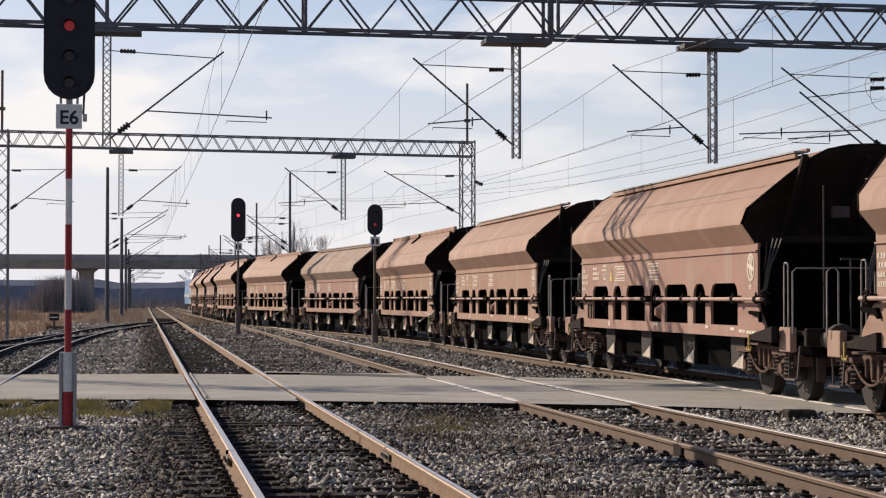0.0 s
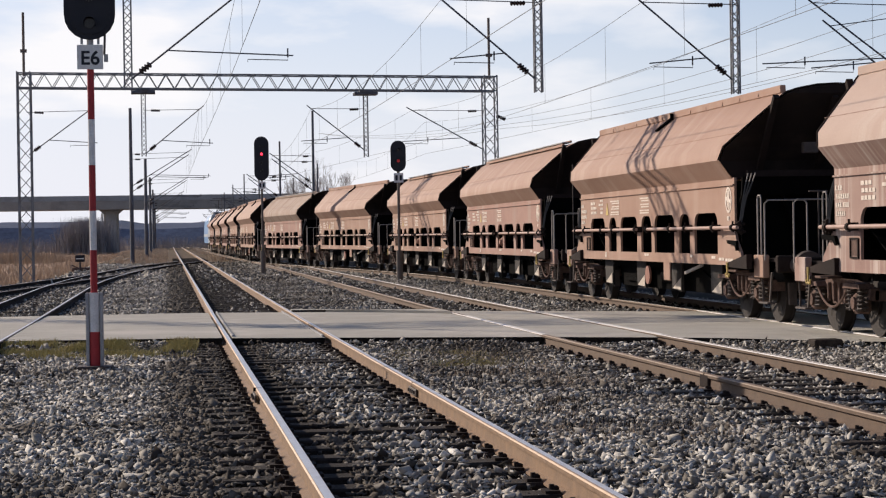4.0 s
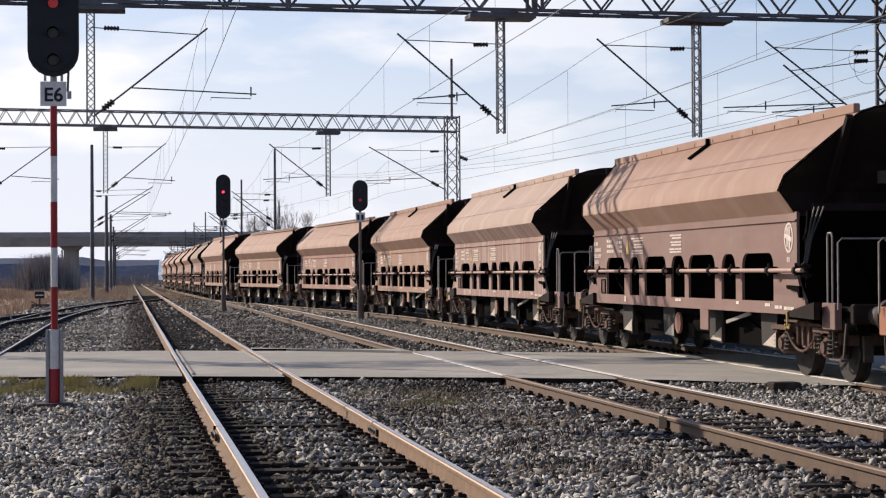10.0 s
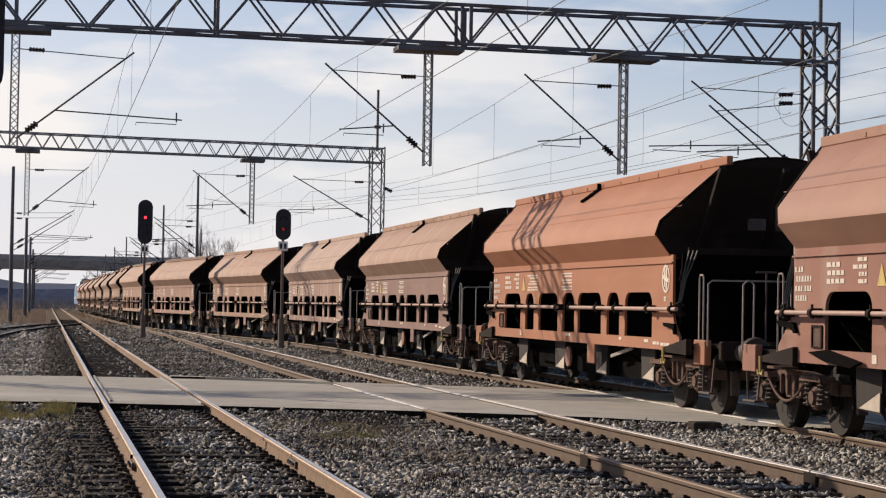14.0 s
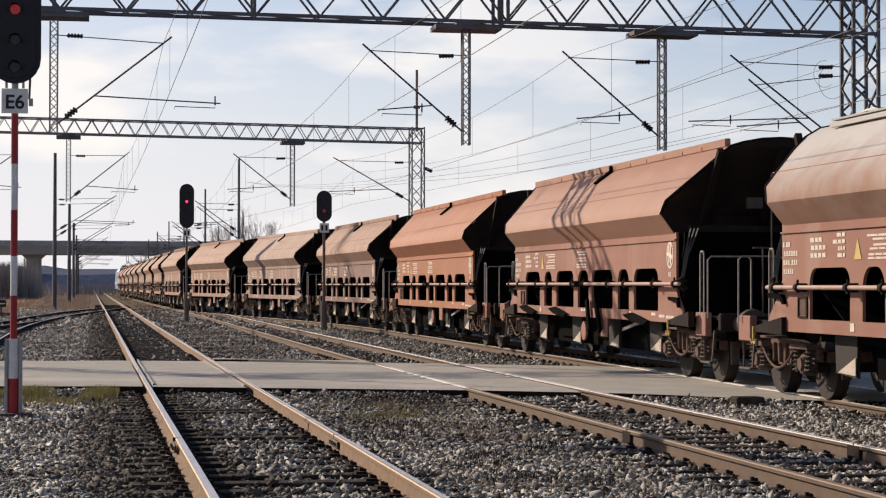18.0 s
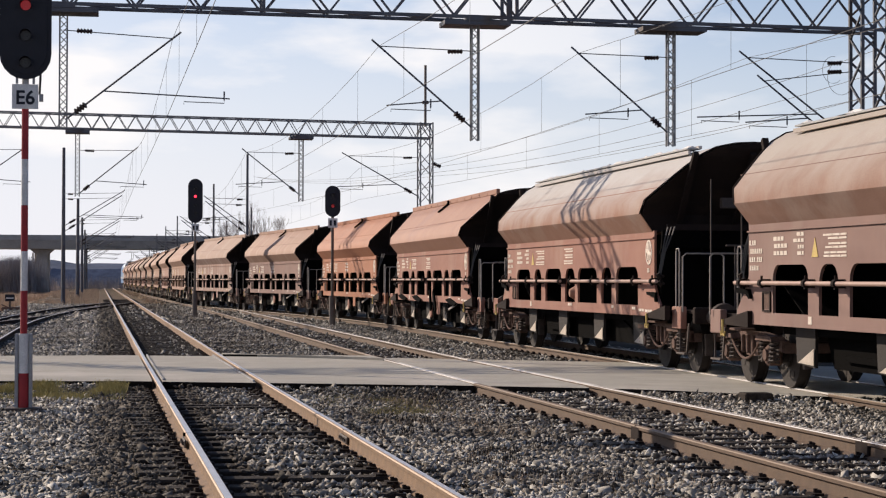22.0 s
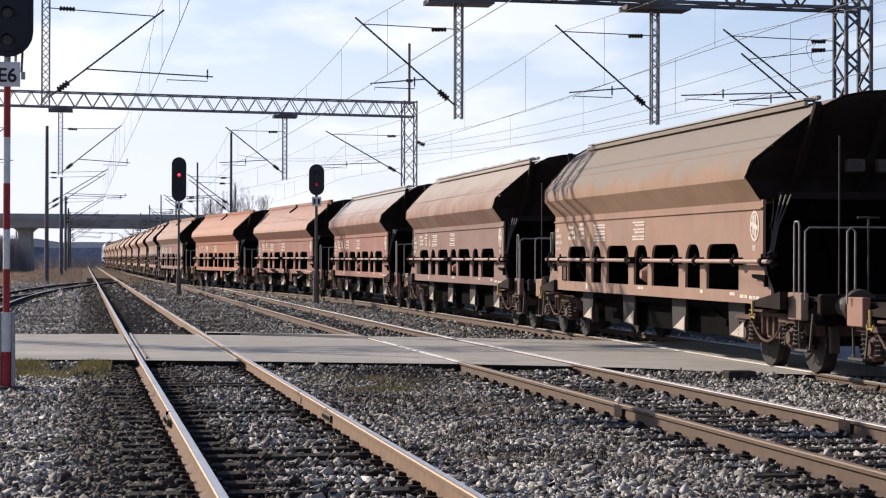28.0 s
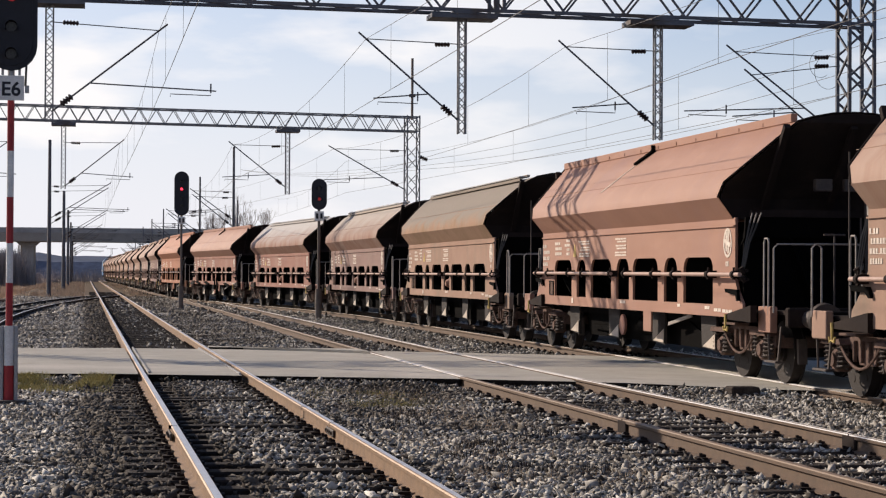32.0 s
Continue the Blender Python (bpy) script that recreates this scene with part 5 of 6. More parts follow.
def build_loco():
    lo = thing("locomotive", "blue and white electric locomotive at the head of the train", "locomotive")
    out = [(-1.45, 1.0), (1.45, 1.0), (1.48, 1.9), (1.40, 3.2), (1.05, 3.75), (-1.05, 3.75), (-1.40, 3.2), (-1.48, 1.9)]
    part("body", Geo().draw(out, -7.2, 7.2), M["loco"], lo)
    for end in (-1, 1):
        cab = Geo()
        cab.add([(-1.45, end * 7.2, 1.0), (1.45, end * 7.2, 1.0), (1.48, end * 7.2, 1.9), (1.40, end * 7.2, 3.2), (1.05, end * 7.2, 3.75), (-1.05, end * 7.2, 3.75), (-1.40, end * 7.2, 3.2), (-1.48, end * 7.2, 1.9),
                 (-1.3, end * 7.75, 1.0), (1.3, end * 7.75, 1.0), (1.32, end * 7.8, 1.9), (1.25, end * 7.45, 3.2), (0.95, end * 7.3, 3.7), (-0.95, end * 7.3, 3.7), (-1.25, end * 7.45, 3.2), (-1.32, end * 7.8, 1.9)],
                [(i, (i + 1) % 8, 8 + (i + 1) % 8, 8 + i) for i in range(8)] + [tuple(range(8, 16))])
        part("cab", cab, M["loco_white"], lo, "white cab end")
        for x in (-0.6, 0.6):
            part("windscreen", Geo().add([(x - 0.5, end * 7.72, 2.2), (x + 0.5, end * 7.72, 2.2), (x + 0.47, end * 7.50, 3.0), (x - 0.47, end * 7.50, 3.0), (x - 0.5, end * 7.76, 2.2), (x + 0.5, end * 7.76, 2.2), (x + 0.47, end * 7.54, 3.0), (x - 0.47, end * 7.54, 3.0)], [(0, 1, 2, 3), (7, 6, 5, 4), (0, 4, 5, 1), (1, 5, 6, 2), (2, 6, 7, 3), (3, 7, 4, 0)]), M["glass"], lo)
        for x in (-0.875, 0.875):
            part("buffer", Geo().tube((x, end * 7.7, 0.92), (x, end * 8.2, 0.92), 0.1, 10).tube((x, end * 8.2, 0.92), (x, end * 8.26, 0.92), 0.23, 12), M["iron"], lo)
        bg = Geo().block(0, end * 3.9, 0.62, 2.3, 3.6, 0.5, 0.05)
        bogie = part("bogie", bg, M["iron"], lo)
        for o in (-1.3, 1.3):
            ws = Geo().tube((-0.8, 0, 0), (0.8, 0, 0), 0.09, 8)
            for s in (-1, 1):
                ws.tube((s * 0.69, 0, 0), (s * 0.83, 0, 0), 0.62, 24)
            part("wheelset", ws, M["wheel"], bogie).location = (0, end * 3.9 + o, 0.62)
        pan = Geo().line([(-0.5, end * 4.6, 3.95), (0, end * 5.6, 4.45), (0, end * 4.7, 5.35)], 0.03).bar((-0.9, end * 4.7, 5.38), (0.9, end * 4.7, 5.38), 0.2, 0.04).block(0, end * 4.8, 3.88, 1.4, 1.2, 0.12)
        part("pantograph", pan, M["iron"], lo)
    part("stripe", Geo().block(-1.49, 0, 1.75, 0.02, 14.0, 0.25).block(1.49, 0, 1.75, 0.02, 14.0, 0.25), M["loco_white"], lo, "white waist stripe")
    part("roof_box", Geo().block(0, 0, 3.9, 1.6, 6.0, 0.35, 0.05), M["grey"], lo)
    return lo


loco = build_loco()


# ---- overhead line ----
GANTRY_1, GANTRY_2 = 44.2, 76.9


def lattice_beam(g, x0, x1, y, z0, z1, depth, bay, chord, web, uprights, past=0.0):
    ys = (y - depth / 2, y + depth / 2)
    for z in (z0, z1):
        for yy in ys:
            g.bar((x0, yy, z), (x1 + past, yy, z), chord, chord)
    for u in uprights:
        for yy in ys:
            g.bar((u, yy, z0), (u, yy, z1), web * 1.6, web * 1.6)
    n = max(2, round((x1 - x0) / bay))
    for i in range(n):
        a, b = x0 + (x1 - x0) * i / n, x0 + (x1 - x0) * (i + 1) / n
        m = (a + b) / 2
        for yy in ys:
            g.bar((a, yy, z0), (m, yy, z1), web, web).bar((m, yy, z1), (b, yy, z0), web, web)
        g.bar((a, ys[0], z0), (b, ys[1], z0), web * 0.8, web * 0.8).bar((a, ys[1], z1), (b, ys[0], z1), web * 0.8, web * 0.8)
    return g


def lattice_post(g, x, y, z0, z1, w0, w1, d0, d1, chord, web, bay):
    n = max(2, round((z1 - z0) / bay))
    def ring(t):
        z = z0 + (z1 - z0) * t
        w, d = w0 + (w1 - w0) * t, d0 + (d1 - d0) * t
        return [Vector((x - w / 2, y - d / 2, z)), Vector((x + w / 2, y - d / 2, z)), Vector((x + w / 2, y + d / 2, z)), Vector((x - w / 2, y + d / 2, z))]
    for j in range(4):
        g.bar(ring(0)[j], ring(1)[j], chord, chord)
    for i in range(n):
        a, b = ring(i / n), ring((i + 1) / n)
        for j in range(4):
            k = (j + 1) % 4
            g.bar(a[j], b[k], web, web) if i % 2 == 0 else g.bar(a[k], b[j], web, web)
    return g


def insulator(g, a, b, r):
    a, b = Vector(a), Vector(b)
    n = max(3, round((b - a).length / 0.07))
    return g.lathe(a, b, [r * 0.5] + [r, r, r * 0.5] * n, 7)


def cantilever(parent, x, y, way, z_foot, z_tip, reach, z_stay, z_arm, arm, size=1.0):
    """A hinged tube from foot to tip, its stay and its arm with the steady arm; way is -1 to the left, 1 to the right."""
    foot, tip = (x + way * 0.05, y, z_foot), (x + way * reach, y, z_tip)
    part("insulator", insulator(Geo(), tuple(Vector(foot).lerp(Vector(tip), 0.09)), tuple(Vector(foot).lerp(Vector(tip), 0.19)), 0.075 * size), M["insulator"], parent)
    part("bracket_tube", Geo().tube(foot, tuple(Vector(foot).lerp(Vector(tip), 1.08)), 0.021 * size), M["steel"], parent)
    stay = (x, y, z_stay)
    part("insulator", insulator(Geo(), (x + way * 0.28, y, z_stay - 0.01), (x + way * 0.62, y, z_stay - 0.02), 0.055 * size), M["insulator"], parent)
    part("stay", Geo().tube(stay, tip, 0.011 * size, 6), M["steel"], parent)
    f = (z_arm - z_foot) / (z_tip - z_foot)
    hinge = Vector(foot).lerp(Vector(tip), min(0.9, max(0.1, f)))
    end = (x + way * arm, y, z_arm - 0.12)
    part("registration_arm", Geo().tube(tuple(hinge), end, 0.015 * size, 6), M["steel"], parent)
    pivot, grip = end[0] - way * (0.12 if way > 0 else 1.0), end[0] - way * (1.0 if way > 0 else 0.1)
    part("steady_arm", Geo().line([(pivot, y, z_arm - 0.06), (pivot, y, z_arm - 0.22), (grip, y, z_arm - 0.20), (grip, y, z_arm - 0.26)], 0.010 * size, 6), M["steel"], parent)
    part("arm_clip", Geo().tube((pivot, y, z_arm - 0.16), (pivot, y, z_arm + 0.04), 0.018 * size, 5), M["steel"], parent)
    return Vector(tip), Vector((grip, y, z_arm - 0.26))


def build_gantry(name, y, x0, x1, z0, z1, bay, hangers, mast_w, label, chord=0.075, web=0.045, uprights=(), past=0.0, metal="steel", fall=0.0):
    ga = thing(name, label, "gantry", "catenary gantries")
    beam = part("lattice_beam", lattice_beam(Geo(), x0, x1, y, z0, z1, 0.7, bay, chord, web, uprights, past), M[metal], ga)
    for v in beam.data.vertices:                       # the beam hangs a little lower at one end
        v.co.z -= fall * (v.co.x - 4)
    for x in (x0 + mast_w / 2, x1 + past - mast_w / 2):
        head = z1 - fall * (x - 4)
        part("lattice_mast", lattice_post(Geo(), x, y, -0.2, head + 0.05, mast_w, mast_w, 0.75, 0.75, chord, web, 0.55), M[metal], ga)
        part("mast_pole", Geo().tube((x, y, head - 0.1), (x, y, head + 2.3), 0.05, 8).bar((x - 0.12, y, head + 0.85), (x + 0.12, y, head + 0.85), 0.1, 0.12), M["mast"], ga)
        part("footing", Geo().block(x, y, -0.12, mast_w + 0.3, 1.1, 0.4, 0.04), M["concrete"], ga)
    ends = []
    for x, bottom, way, spec in hangers:
        low = z0 - fall * (x - 4)
        part("hanger_seat", Geo().block(x, y, low - 0.13, 1.5 if mast_w > 0.5 else 0.9, 0.75, 0.10).block(x, y, low - 0.05, 0.5, 0.8, 0.08), M["steel"], ga)
        part("hanger_post", lattice_post(Geo(), x, y, bottom, low - 0.15, 0.16, 0.16, 0.16, 0.16, 0.032, 0.018, 0.17), M["zinc"], ga)
        ends.append(cantilever(ga, x, y, way, *spec))
    return ga, ends


SPEC1 = (5.06, 6.86, 2.17, 6.79, 5.66, 2.0)
gantry_one, ends_1 = build_gantry("catenary_gantry", GANTRY_1, -9.11, 17.585, 7.55, 8.43, 1.405, [
    (-0.81, 4.90, 1, (5.1, 6.92, 2.35, 7.05, 5.74, 3.6)), (8.27, 4.78, -1, SPEC1), (12.82, 4.72, -1, (5.02, 6.80, 2.16, 6.75, 5.54, 2.0))], 0.60, "wide grey lattice gantry over the tracks with three hanging posts", uprights=(-0.81, 3.50, 8.96, 9.16), past=0.30, fall=0.0065)
ends_1.append(cantilever(gantry_one, 17.2, GANTRY_1, -1, 4.92, 6.79, 2.55, 6.72, 5.52, 3.75))
ends_1.append(cantilever(gantry_one, 17.2, GANTRY_1, -1, 4.60, 6.26, 2.15, 6.52, 5.42, 2.6))
SPEC2 = (5.0, 6.62, 2.1, 6.6, 5.5, 2.5)
gantry_two, ends_2 = build_gantry("catenary_gantry", GANTRY_2, -5.53, 12.68, 7.35, 7.90, 0.64, [
    (-0.86, 4.85, 1, (4.95, 6.62, 2.1, 6.6, 5.45, 2.6)), (7.6, 4.75, -1, SPEC2)], 0.48, "slender grey lattice gantry over the tracks", 0.05, 0.028, metal="zinc", fall=0.012)
ends_2.append(cantilever(gantry_two, 12.2, GANTRY_2, -1, 5.0, 6.53, 2.8, 6.5, 5.45, 3.2))
ends_2.append(cantilever(gantry_two, -5.2, GANTRY_2, 1, 4.95, 6.6, 2.3, 6.55, 5.5, 2.6))


def build_mast(x, y, top, way, spec, label, size=1.3, radius=0.10):
    ma = thing("catenary_mast", label, "mast", "catenary masts", at=(x, y, 0))
    part("pole", Geo().tube((0, 0, -0.2), (0, 0, top), radius, 8, radius * 0.68), M["steel"], ma)
    part("footing", Geo().block(0, 0, -0.12, 0.6, 0.6, 0.4, 0.04), M["concrete"], ma)
    tip, wire = cantilever(ma, 0, 0, way, *spec, size)
    cantilever(ma, 0, 0.9, way, spec[0] - 0.35, spec[1] - 0.30, spec[2] - 0.15, spec[3] - 0.3, spec[4] - 0.1, spec[5] - 0.3, size)
    off = Vector((x, y, 0))
    return tip + off, wire + off


right_row, left_row = [], []
for y, lean in ((119.9, 0.0), (156, 0.1), (192, 0.0), (230, 0.1), (270, 0.0), (312, 0.0), (360, 0.0)):
    right_row.append(build_mast(8.65 + 0.1 * lean, y, 9.35, -1, (5.0, 6.7, 2.4, 6.65, 5.6, 2.9), "dark catenary mast with a bracket beside the main line", 1.05 + y / 500))
for x, y in ((-2.42, 136.6), (-2.06, 192), (-2.12, 245), (-2.2, 300), (-2.25, 350)):
    left_row.append(build_mast(x, y, 10.7 if y < 140 else 9.6, 1, (5.45, 7.7, 3.75, 7.6, 6.2, 5.3), "dark catenary mast with a bracket beside the siding", 1.05 + y / 500, 0.15 if y < 140 else 0.19))
for x, y, top in ((15.2, 205, 9.5), (15.5, 250, 9.5)):
    build_mast(x, y, top, 1 if x < 0 else -1, (5.0, 6.6, 2.3, 6.6, 5.6, 2.6), "thin catenary mast away from the main line", 1.6)


def span(points, sag, r=0.008):
    line = []
    for a, b in zip(points, points[1:]):
        a, b = Vector(a), Vector(b)
        n = 8
        line += [a.lerp(b, i / n) - Vector((0, 0, 4 * sag * (i / n) * (1 - i / n))) for i in range(n)]
    return Geo().line(line + [Vector(points[-1])], r, 4)


def build_catenary(label, tips, wires):
    ca = thing("overhead_wire", label, "wire", "overhead wires")
    wires = [Vector((t.x, c.y, c.z)) for t, c in zip(tips, wires)]       # the contact wire hangs below the messenger
    part("messenger_wire", span(tips, 0.55, 0.0055), M["wire"], ca)
    part("contact_wire", span(wires, 0.05, 0.0065), M["wire"], ca)
    for (a, b), (c, e) in zip(zip(tips, tips[1:]), zip(wires, wires[1:])):
        n = max(3, round((b - a).length / 7))
        for i in range(n):
            t = (i + 0.5) / n
            if a.lerp(b, t).y < 130:
                part("dropper", Geo().tube(a.lerp(b, t) - Vector((0, 0, 2.2 * t * (1 - t))), c.lerp(e, t) - Vector((0, 0, 0.2 * t * (1 - t))), 0.004, 4), M["wire"], ca)


def ahead_of(v, dy, dx=0.0):
    return Vector((v.x + dx, v.y + dy, v.z))


for i, label in ((0, "overhead wires above the near siding"), (1, "overhead wires above the middle track"), (2, "overhead wires above the train's track")):
    row = left_row if i == 0 else right_row
    second = ends_2[min(i, 2)]
    a, b = ends_1[i], second
    tips = [ahead_of(a[0], -52), a[0], b[0]] + [r[0] for r in row]
    wires = [ahead_of(a[1], -52), a[1], b[1]] + [r[1] for r in row]
    build_catenary(label, tips, wires)
build_catenary("overhead wires above a track beyond the train", [ahead_of(ends_1[3][0], -52, 1.0), ends_1[3][0], ahead_of(ends_2[2][0], 8, 1.5), Vector((12, 130, 6.7))], [ahead_of(ends_1[3][1], -52, 0.3), ends_1[3][1], ahead_of(ends_2[2][1], 8, 1.5), Vector((12, 130, 5.5))])
feeder = thing("feeder_line", "three thin feeder wires strung along the masts", "wire", "overhead wires")
for a, b, c in (((19.6, 8, 8.0), (18.1, 44.2, 7.15), (13.0, 76.9, 6.15)), ((19.9, 8, 7.4), (18.1, 44.2, 6.6), (13.0, 76.9, 5.95)), ((20.4, 8, 6.8), (18.2, 44.2, 6.1), (12.95, 76.9, 5.8))):
    part("feeder_wire", span([a, b, c, (9.0, 119.9, 8.0)], 0.35, 0.007), M["wire"], feeder)
part("insulator", insulator(Geo(), (12.7, 76.9, 6.3), (13.05, 76.9, 6.15), 0.08), M["insulator"], feeder)
jumper = thing("jumper_cable", "curled jumper cable beside the gantry mast", "cable")
jc = Geo()
for k, (cx, cz, r) in enumerate(((16.72, 6.55, 0.26), (16.95, 6.38, 0.33))):
    pts = [(cx + r * math.cos(a), GANTRY_1 + 0.1 * k, cz + r * 1.2 * math.sin(a)) for a in [1.4 + i * 0.2 for i in range(21)]]
    jc.line(pts, 0.006, 4)
part("cable", jc, M["wire"], jumper)


# ---- signals ----
def stadium(w, h, n=10):
    r = w / 2
    out = [(r * math.cos(math.pi * i / n), h / 2 - r + r * math.sin(math.pi * i / n)) for i in range(n + 1)]
    return out + [(-x, -z) for x, z in out]


def lamp_row(parent, z_list, lit, r, y_face, glow="lamp_red"):
    for i, z in enumerate(z_list):
        part("lens", Geo().tube((0, y_face, z), (0, y_face - 0.02, z), r, 16), M[glow] if i == lit else M["lens"], parent, "lit red lens" if i == lit else "dark lens")
        hood, n = Geo(), 12
        v, f = [], []
        for j in range(n + 1):
            a = math.pi * (-0.15 + 1.3 * j / n)
            for rr in (r * 1.15, r * 1.28):
                v += [(rr * math.cos(a), y_face, z + rr * math.sin(a)), (rr * math.cos(a), y_face - r * 2.0, z + rr * math.sin(a))]
        for j in range(n):
            k = j * 4
            f += [(k, k + 1, k + 5, k + 4), (k + 2, k + 6, k + 7, k + 3), (k + 1, k + 3, k + 7, k + 5), (k, k + 4, k + 6, k + 2)]
        part("hood", hood.add(v, f + [(0, 2, 3, 1), (4 * n, 4 * n + 1, 4 * n + 3, 4 * n + 2)]), M["black"], parent)


def build_near_signal(x, y):
    s = thing("railway_signal", "tall colour-light signal showing red on a red and white banded post", "signal", "signals", at=(x, y, 0))
    bands = [(0.93, 1.45, "red"), (1.45, 1.93, "white"), (1.93, 2.49, "red"), (2.49, 3.05, "white"), (3.05, 3.74, "red")]
    for a, b, c in bands:
        part("post_band", Geo().tube((0, 0, a), (0, 0, b), 0.042, 16), M[c], s, c + " band of the post", True)
    part("post_top", Geo().tube((0, 0, 3.74), (0, 0, 5.4), 0.042, 12), M["grey"], s)
    part("post_band", Geo().tube((0, -0.01, 0.45), (0, -0.01, 0.93), 0.062, 16), M["white"], s, "white band of the post", True)
    part("post_band", Geo().tube((0, -0.01, -0.05), (0, -0.01, 0.45), 0.062, 16), M["red"], s, "red band of the post", True)
    for side in (-1, 1):
        part("foot_cheek", Geo().block(side * 0.084, 0.02, 0.44, 0.042, 0.13, 0.98, 0.008), M["grey"], s)
    part("base_plate", Geo().block(0, 0, 0.01, 0.42, 0.42, 0.05, 0.01), M["iron"], s)
    plate = part("number_plate", Geo().block(0, -0.06, 3.81, 0.315, 0.012, 0.30, 0.004), M["white"], s, "white number plate")
    tx = bpy.data.curves.new("lettering", "FONT")
    tx.body, tx.size, tx.align_x, tx.extrude = "E6", 0.235, "CENTER", 0.001
    tx.offset = 0.005
    tx.materials.append(M["black"])
    t = new("lettering", tx)
    t.parent, t.matrix_basis = plate, pose(0, -0.068, 3.72, 90, 0, 0)
    part("junction_box", Geo().block(0.19, -0.02, 3.80, 0.05, 0.06, 0.09), M["grey"], s)
    for side in (-0.10, 0.10):
        part("head_bracket", Geo().block(side, -0.02, 4.02, 0.03, 0.05, 0.1), M["grey"], s)
    part("cable", Geo().line([(0.13, 0, 4.28), (0.18, -0.01, 4.08), (0.17, -0.02, 3.84)], 0.015), M["rubber"], s)
    z = 4.80
    head = part("backplate", Geo().draw([(a, b + z) for a, b in stadium(0.62, 1.56)], -0.06, -0.03), M["black"], s, "black oval backplate")
    part("lamp_case", Geo().draw([(a, b + z) for a, b in stadium(0.46, 1.40)], -0.03, 0.16), M["black"], s)
    part("rim", Geo().draw([(a, b + z) for a, b in stadium(0.50, 1.44)], -0.075, -0.06), M["black"], s)
    lamp_row(head, [z + 0.46, z + 0.12, z - 0.25, z - 0.58], 1, 0.062, -0.075, "lamp_dim")
    return s


def build_far_signal(x, y, top, label, tall=1.84, wide=0.66, lamps=(0.55, 0.20, -0.20, -0.55), lit=1, glow="lamp_red"):
    s = thing("railway_signal", label, "signal", "signals", at=(x, y, 0))
    z = top - tall / 2
    part("post", Geo().tube((0, 0, 0), (0, 0, top - tall + 0.3), 0.052, 12), M["mast"], s, "weathered rusty grey post", True)
    part("post_foot", Geo().tube((0, 0, -0.1), (0, 0, 1.15), 0.115, 12), M["mast"], s, smooth=True)
    part("base_plate", Geo().block(0, 0, 0.02, 0.5, 0.5, 0.1, 0.02), M["concrete"], s)
    head = part("backplate", Geo().draw([(a, b + z) for a, b in stadium(wide, tall)], -0.06, -0.03), M["black"], s, "black oval backplate")
    part("lamp_case", Geo().draw([(a, b + z) for a, b in stadium(wide - 0.16, tall - 0.24)], -0.03, 0.18), M["black"], s)
    part("number_plate", Geo().block(0, -0.08, z - tall / 2 - 0.22, 0.34, 0.02, 0.34, 0.004), M["white"], s, "small white number plate")
    for off in (-0.075, 0.075):
        part("letter_bar", Geo().block(off, -0.095, z - tall / 2 - 0.22, 0.08, 0.004, 0.19), M["black"], s)
    lamp_row(head, [z + q for q in lamps], lit, 0.058, -0.065, glow)
    return s


build_near_signal(-0.91, 24.9)
build_far_signal(4.24, 91.3, 6.33, "colour-light signal showing red between the tracks", 2.0)
build_far_signal(8.22, 71.6, 5.10, "short colour-light signal showing red beside the train", 1.12, 0.55, (0.22, -0.17), 1, "lamp_dim")


def build_point_lever():
    s = thing("point_indicator", "low black and white points indicator beside the switch", "indicator", at=(-4.58, 106, 0.15))
    part("post", Geo().tube((0, 0, -0.6), (0, 0, 0.60), 0.05, 8), M["iron"], s)
    part("sign", Geo().block(0, 0, 0.68, 0.50, 0.10, 0.36, 0.03), M["black"], s)
    part("arrow", Geo().block(0, -0.06, 0.67, 0.40, 0.02, 0.05), M["white"], s, "white bar")
    part("lever", Geo().block(0.05, 0, 0.10, 0.95, 0.3, 0.22, 0.05).tube((0.1, -0.1, 0.1), (-0.42, -0.1, 0.34), 0.03, 6), M["rustiron"], s, "rusty point machine and lever")


build_point_lever()
marker = thing("marker_post", "slim dark marker post at the edge of the siding", "post", at=(-3.2, 188, 0.3))
part("post", Geo().tube((0, 0, -0.3), (0, 0, 2.2), 0.07, 8), M["mast"], marker)
part("cap", Geo().tube((0, 0, 2.18), (0, 0, 2.26), 0.09, 8), M["iron"], marker)


# ---- the overpass and what lies behind ----
def build_bridge():
    b = thing("overpass", "long grey concrete road overpass across the tracks", "bridge")
    y = 335.0
    part("deck", Geo().draw([(-4.5, 7.3), (4.5, 7.3), (5.2, 8.7), (-5.2, 8.7)], -260, 260, "x"), M["concrete"], b).location.y = y
    part("parapet", Geo().block(0, y - 5.1, 9.1, 520, 0.25, 0.85), M["concrete"], b, "pale parapet")
    part("parapet", Geo().block(0, y + 5.1, 9.1, 520, 0.25, 0.85), M["concrete"], b)
    for x in (-93, -51, -9.3, 33, 75, 117):
        pier = Geo().draw([(x - 0.9, y - 1.6), (x + 0.9, y - 1.6), (x + 1.25, y), (x + 0.9, y + 1.6), (x - 0.9, y + 1.6), (x - 1.25, y)], -0.5, 6.6, "z").draw([(x - 1.2, 6.6), (x + 1.2, 6.6), (x + 2.0, 7.3), (x - 2.0, 7.3)], y - 1.8, y + 1.8)
        part("pier", pier, M["concrete"], b)
        part("drain_pipe", Geo().tube((x - 1.2, y - 1.75, -0.4), (x - 1.45, y - 1.75, 6.7), 0.16, 8), M["white"], b, "white drain pipe on the pier")


build_bridge()


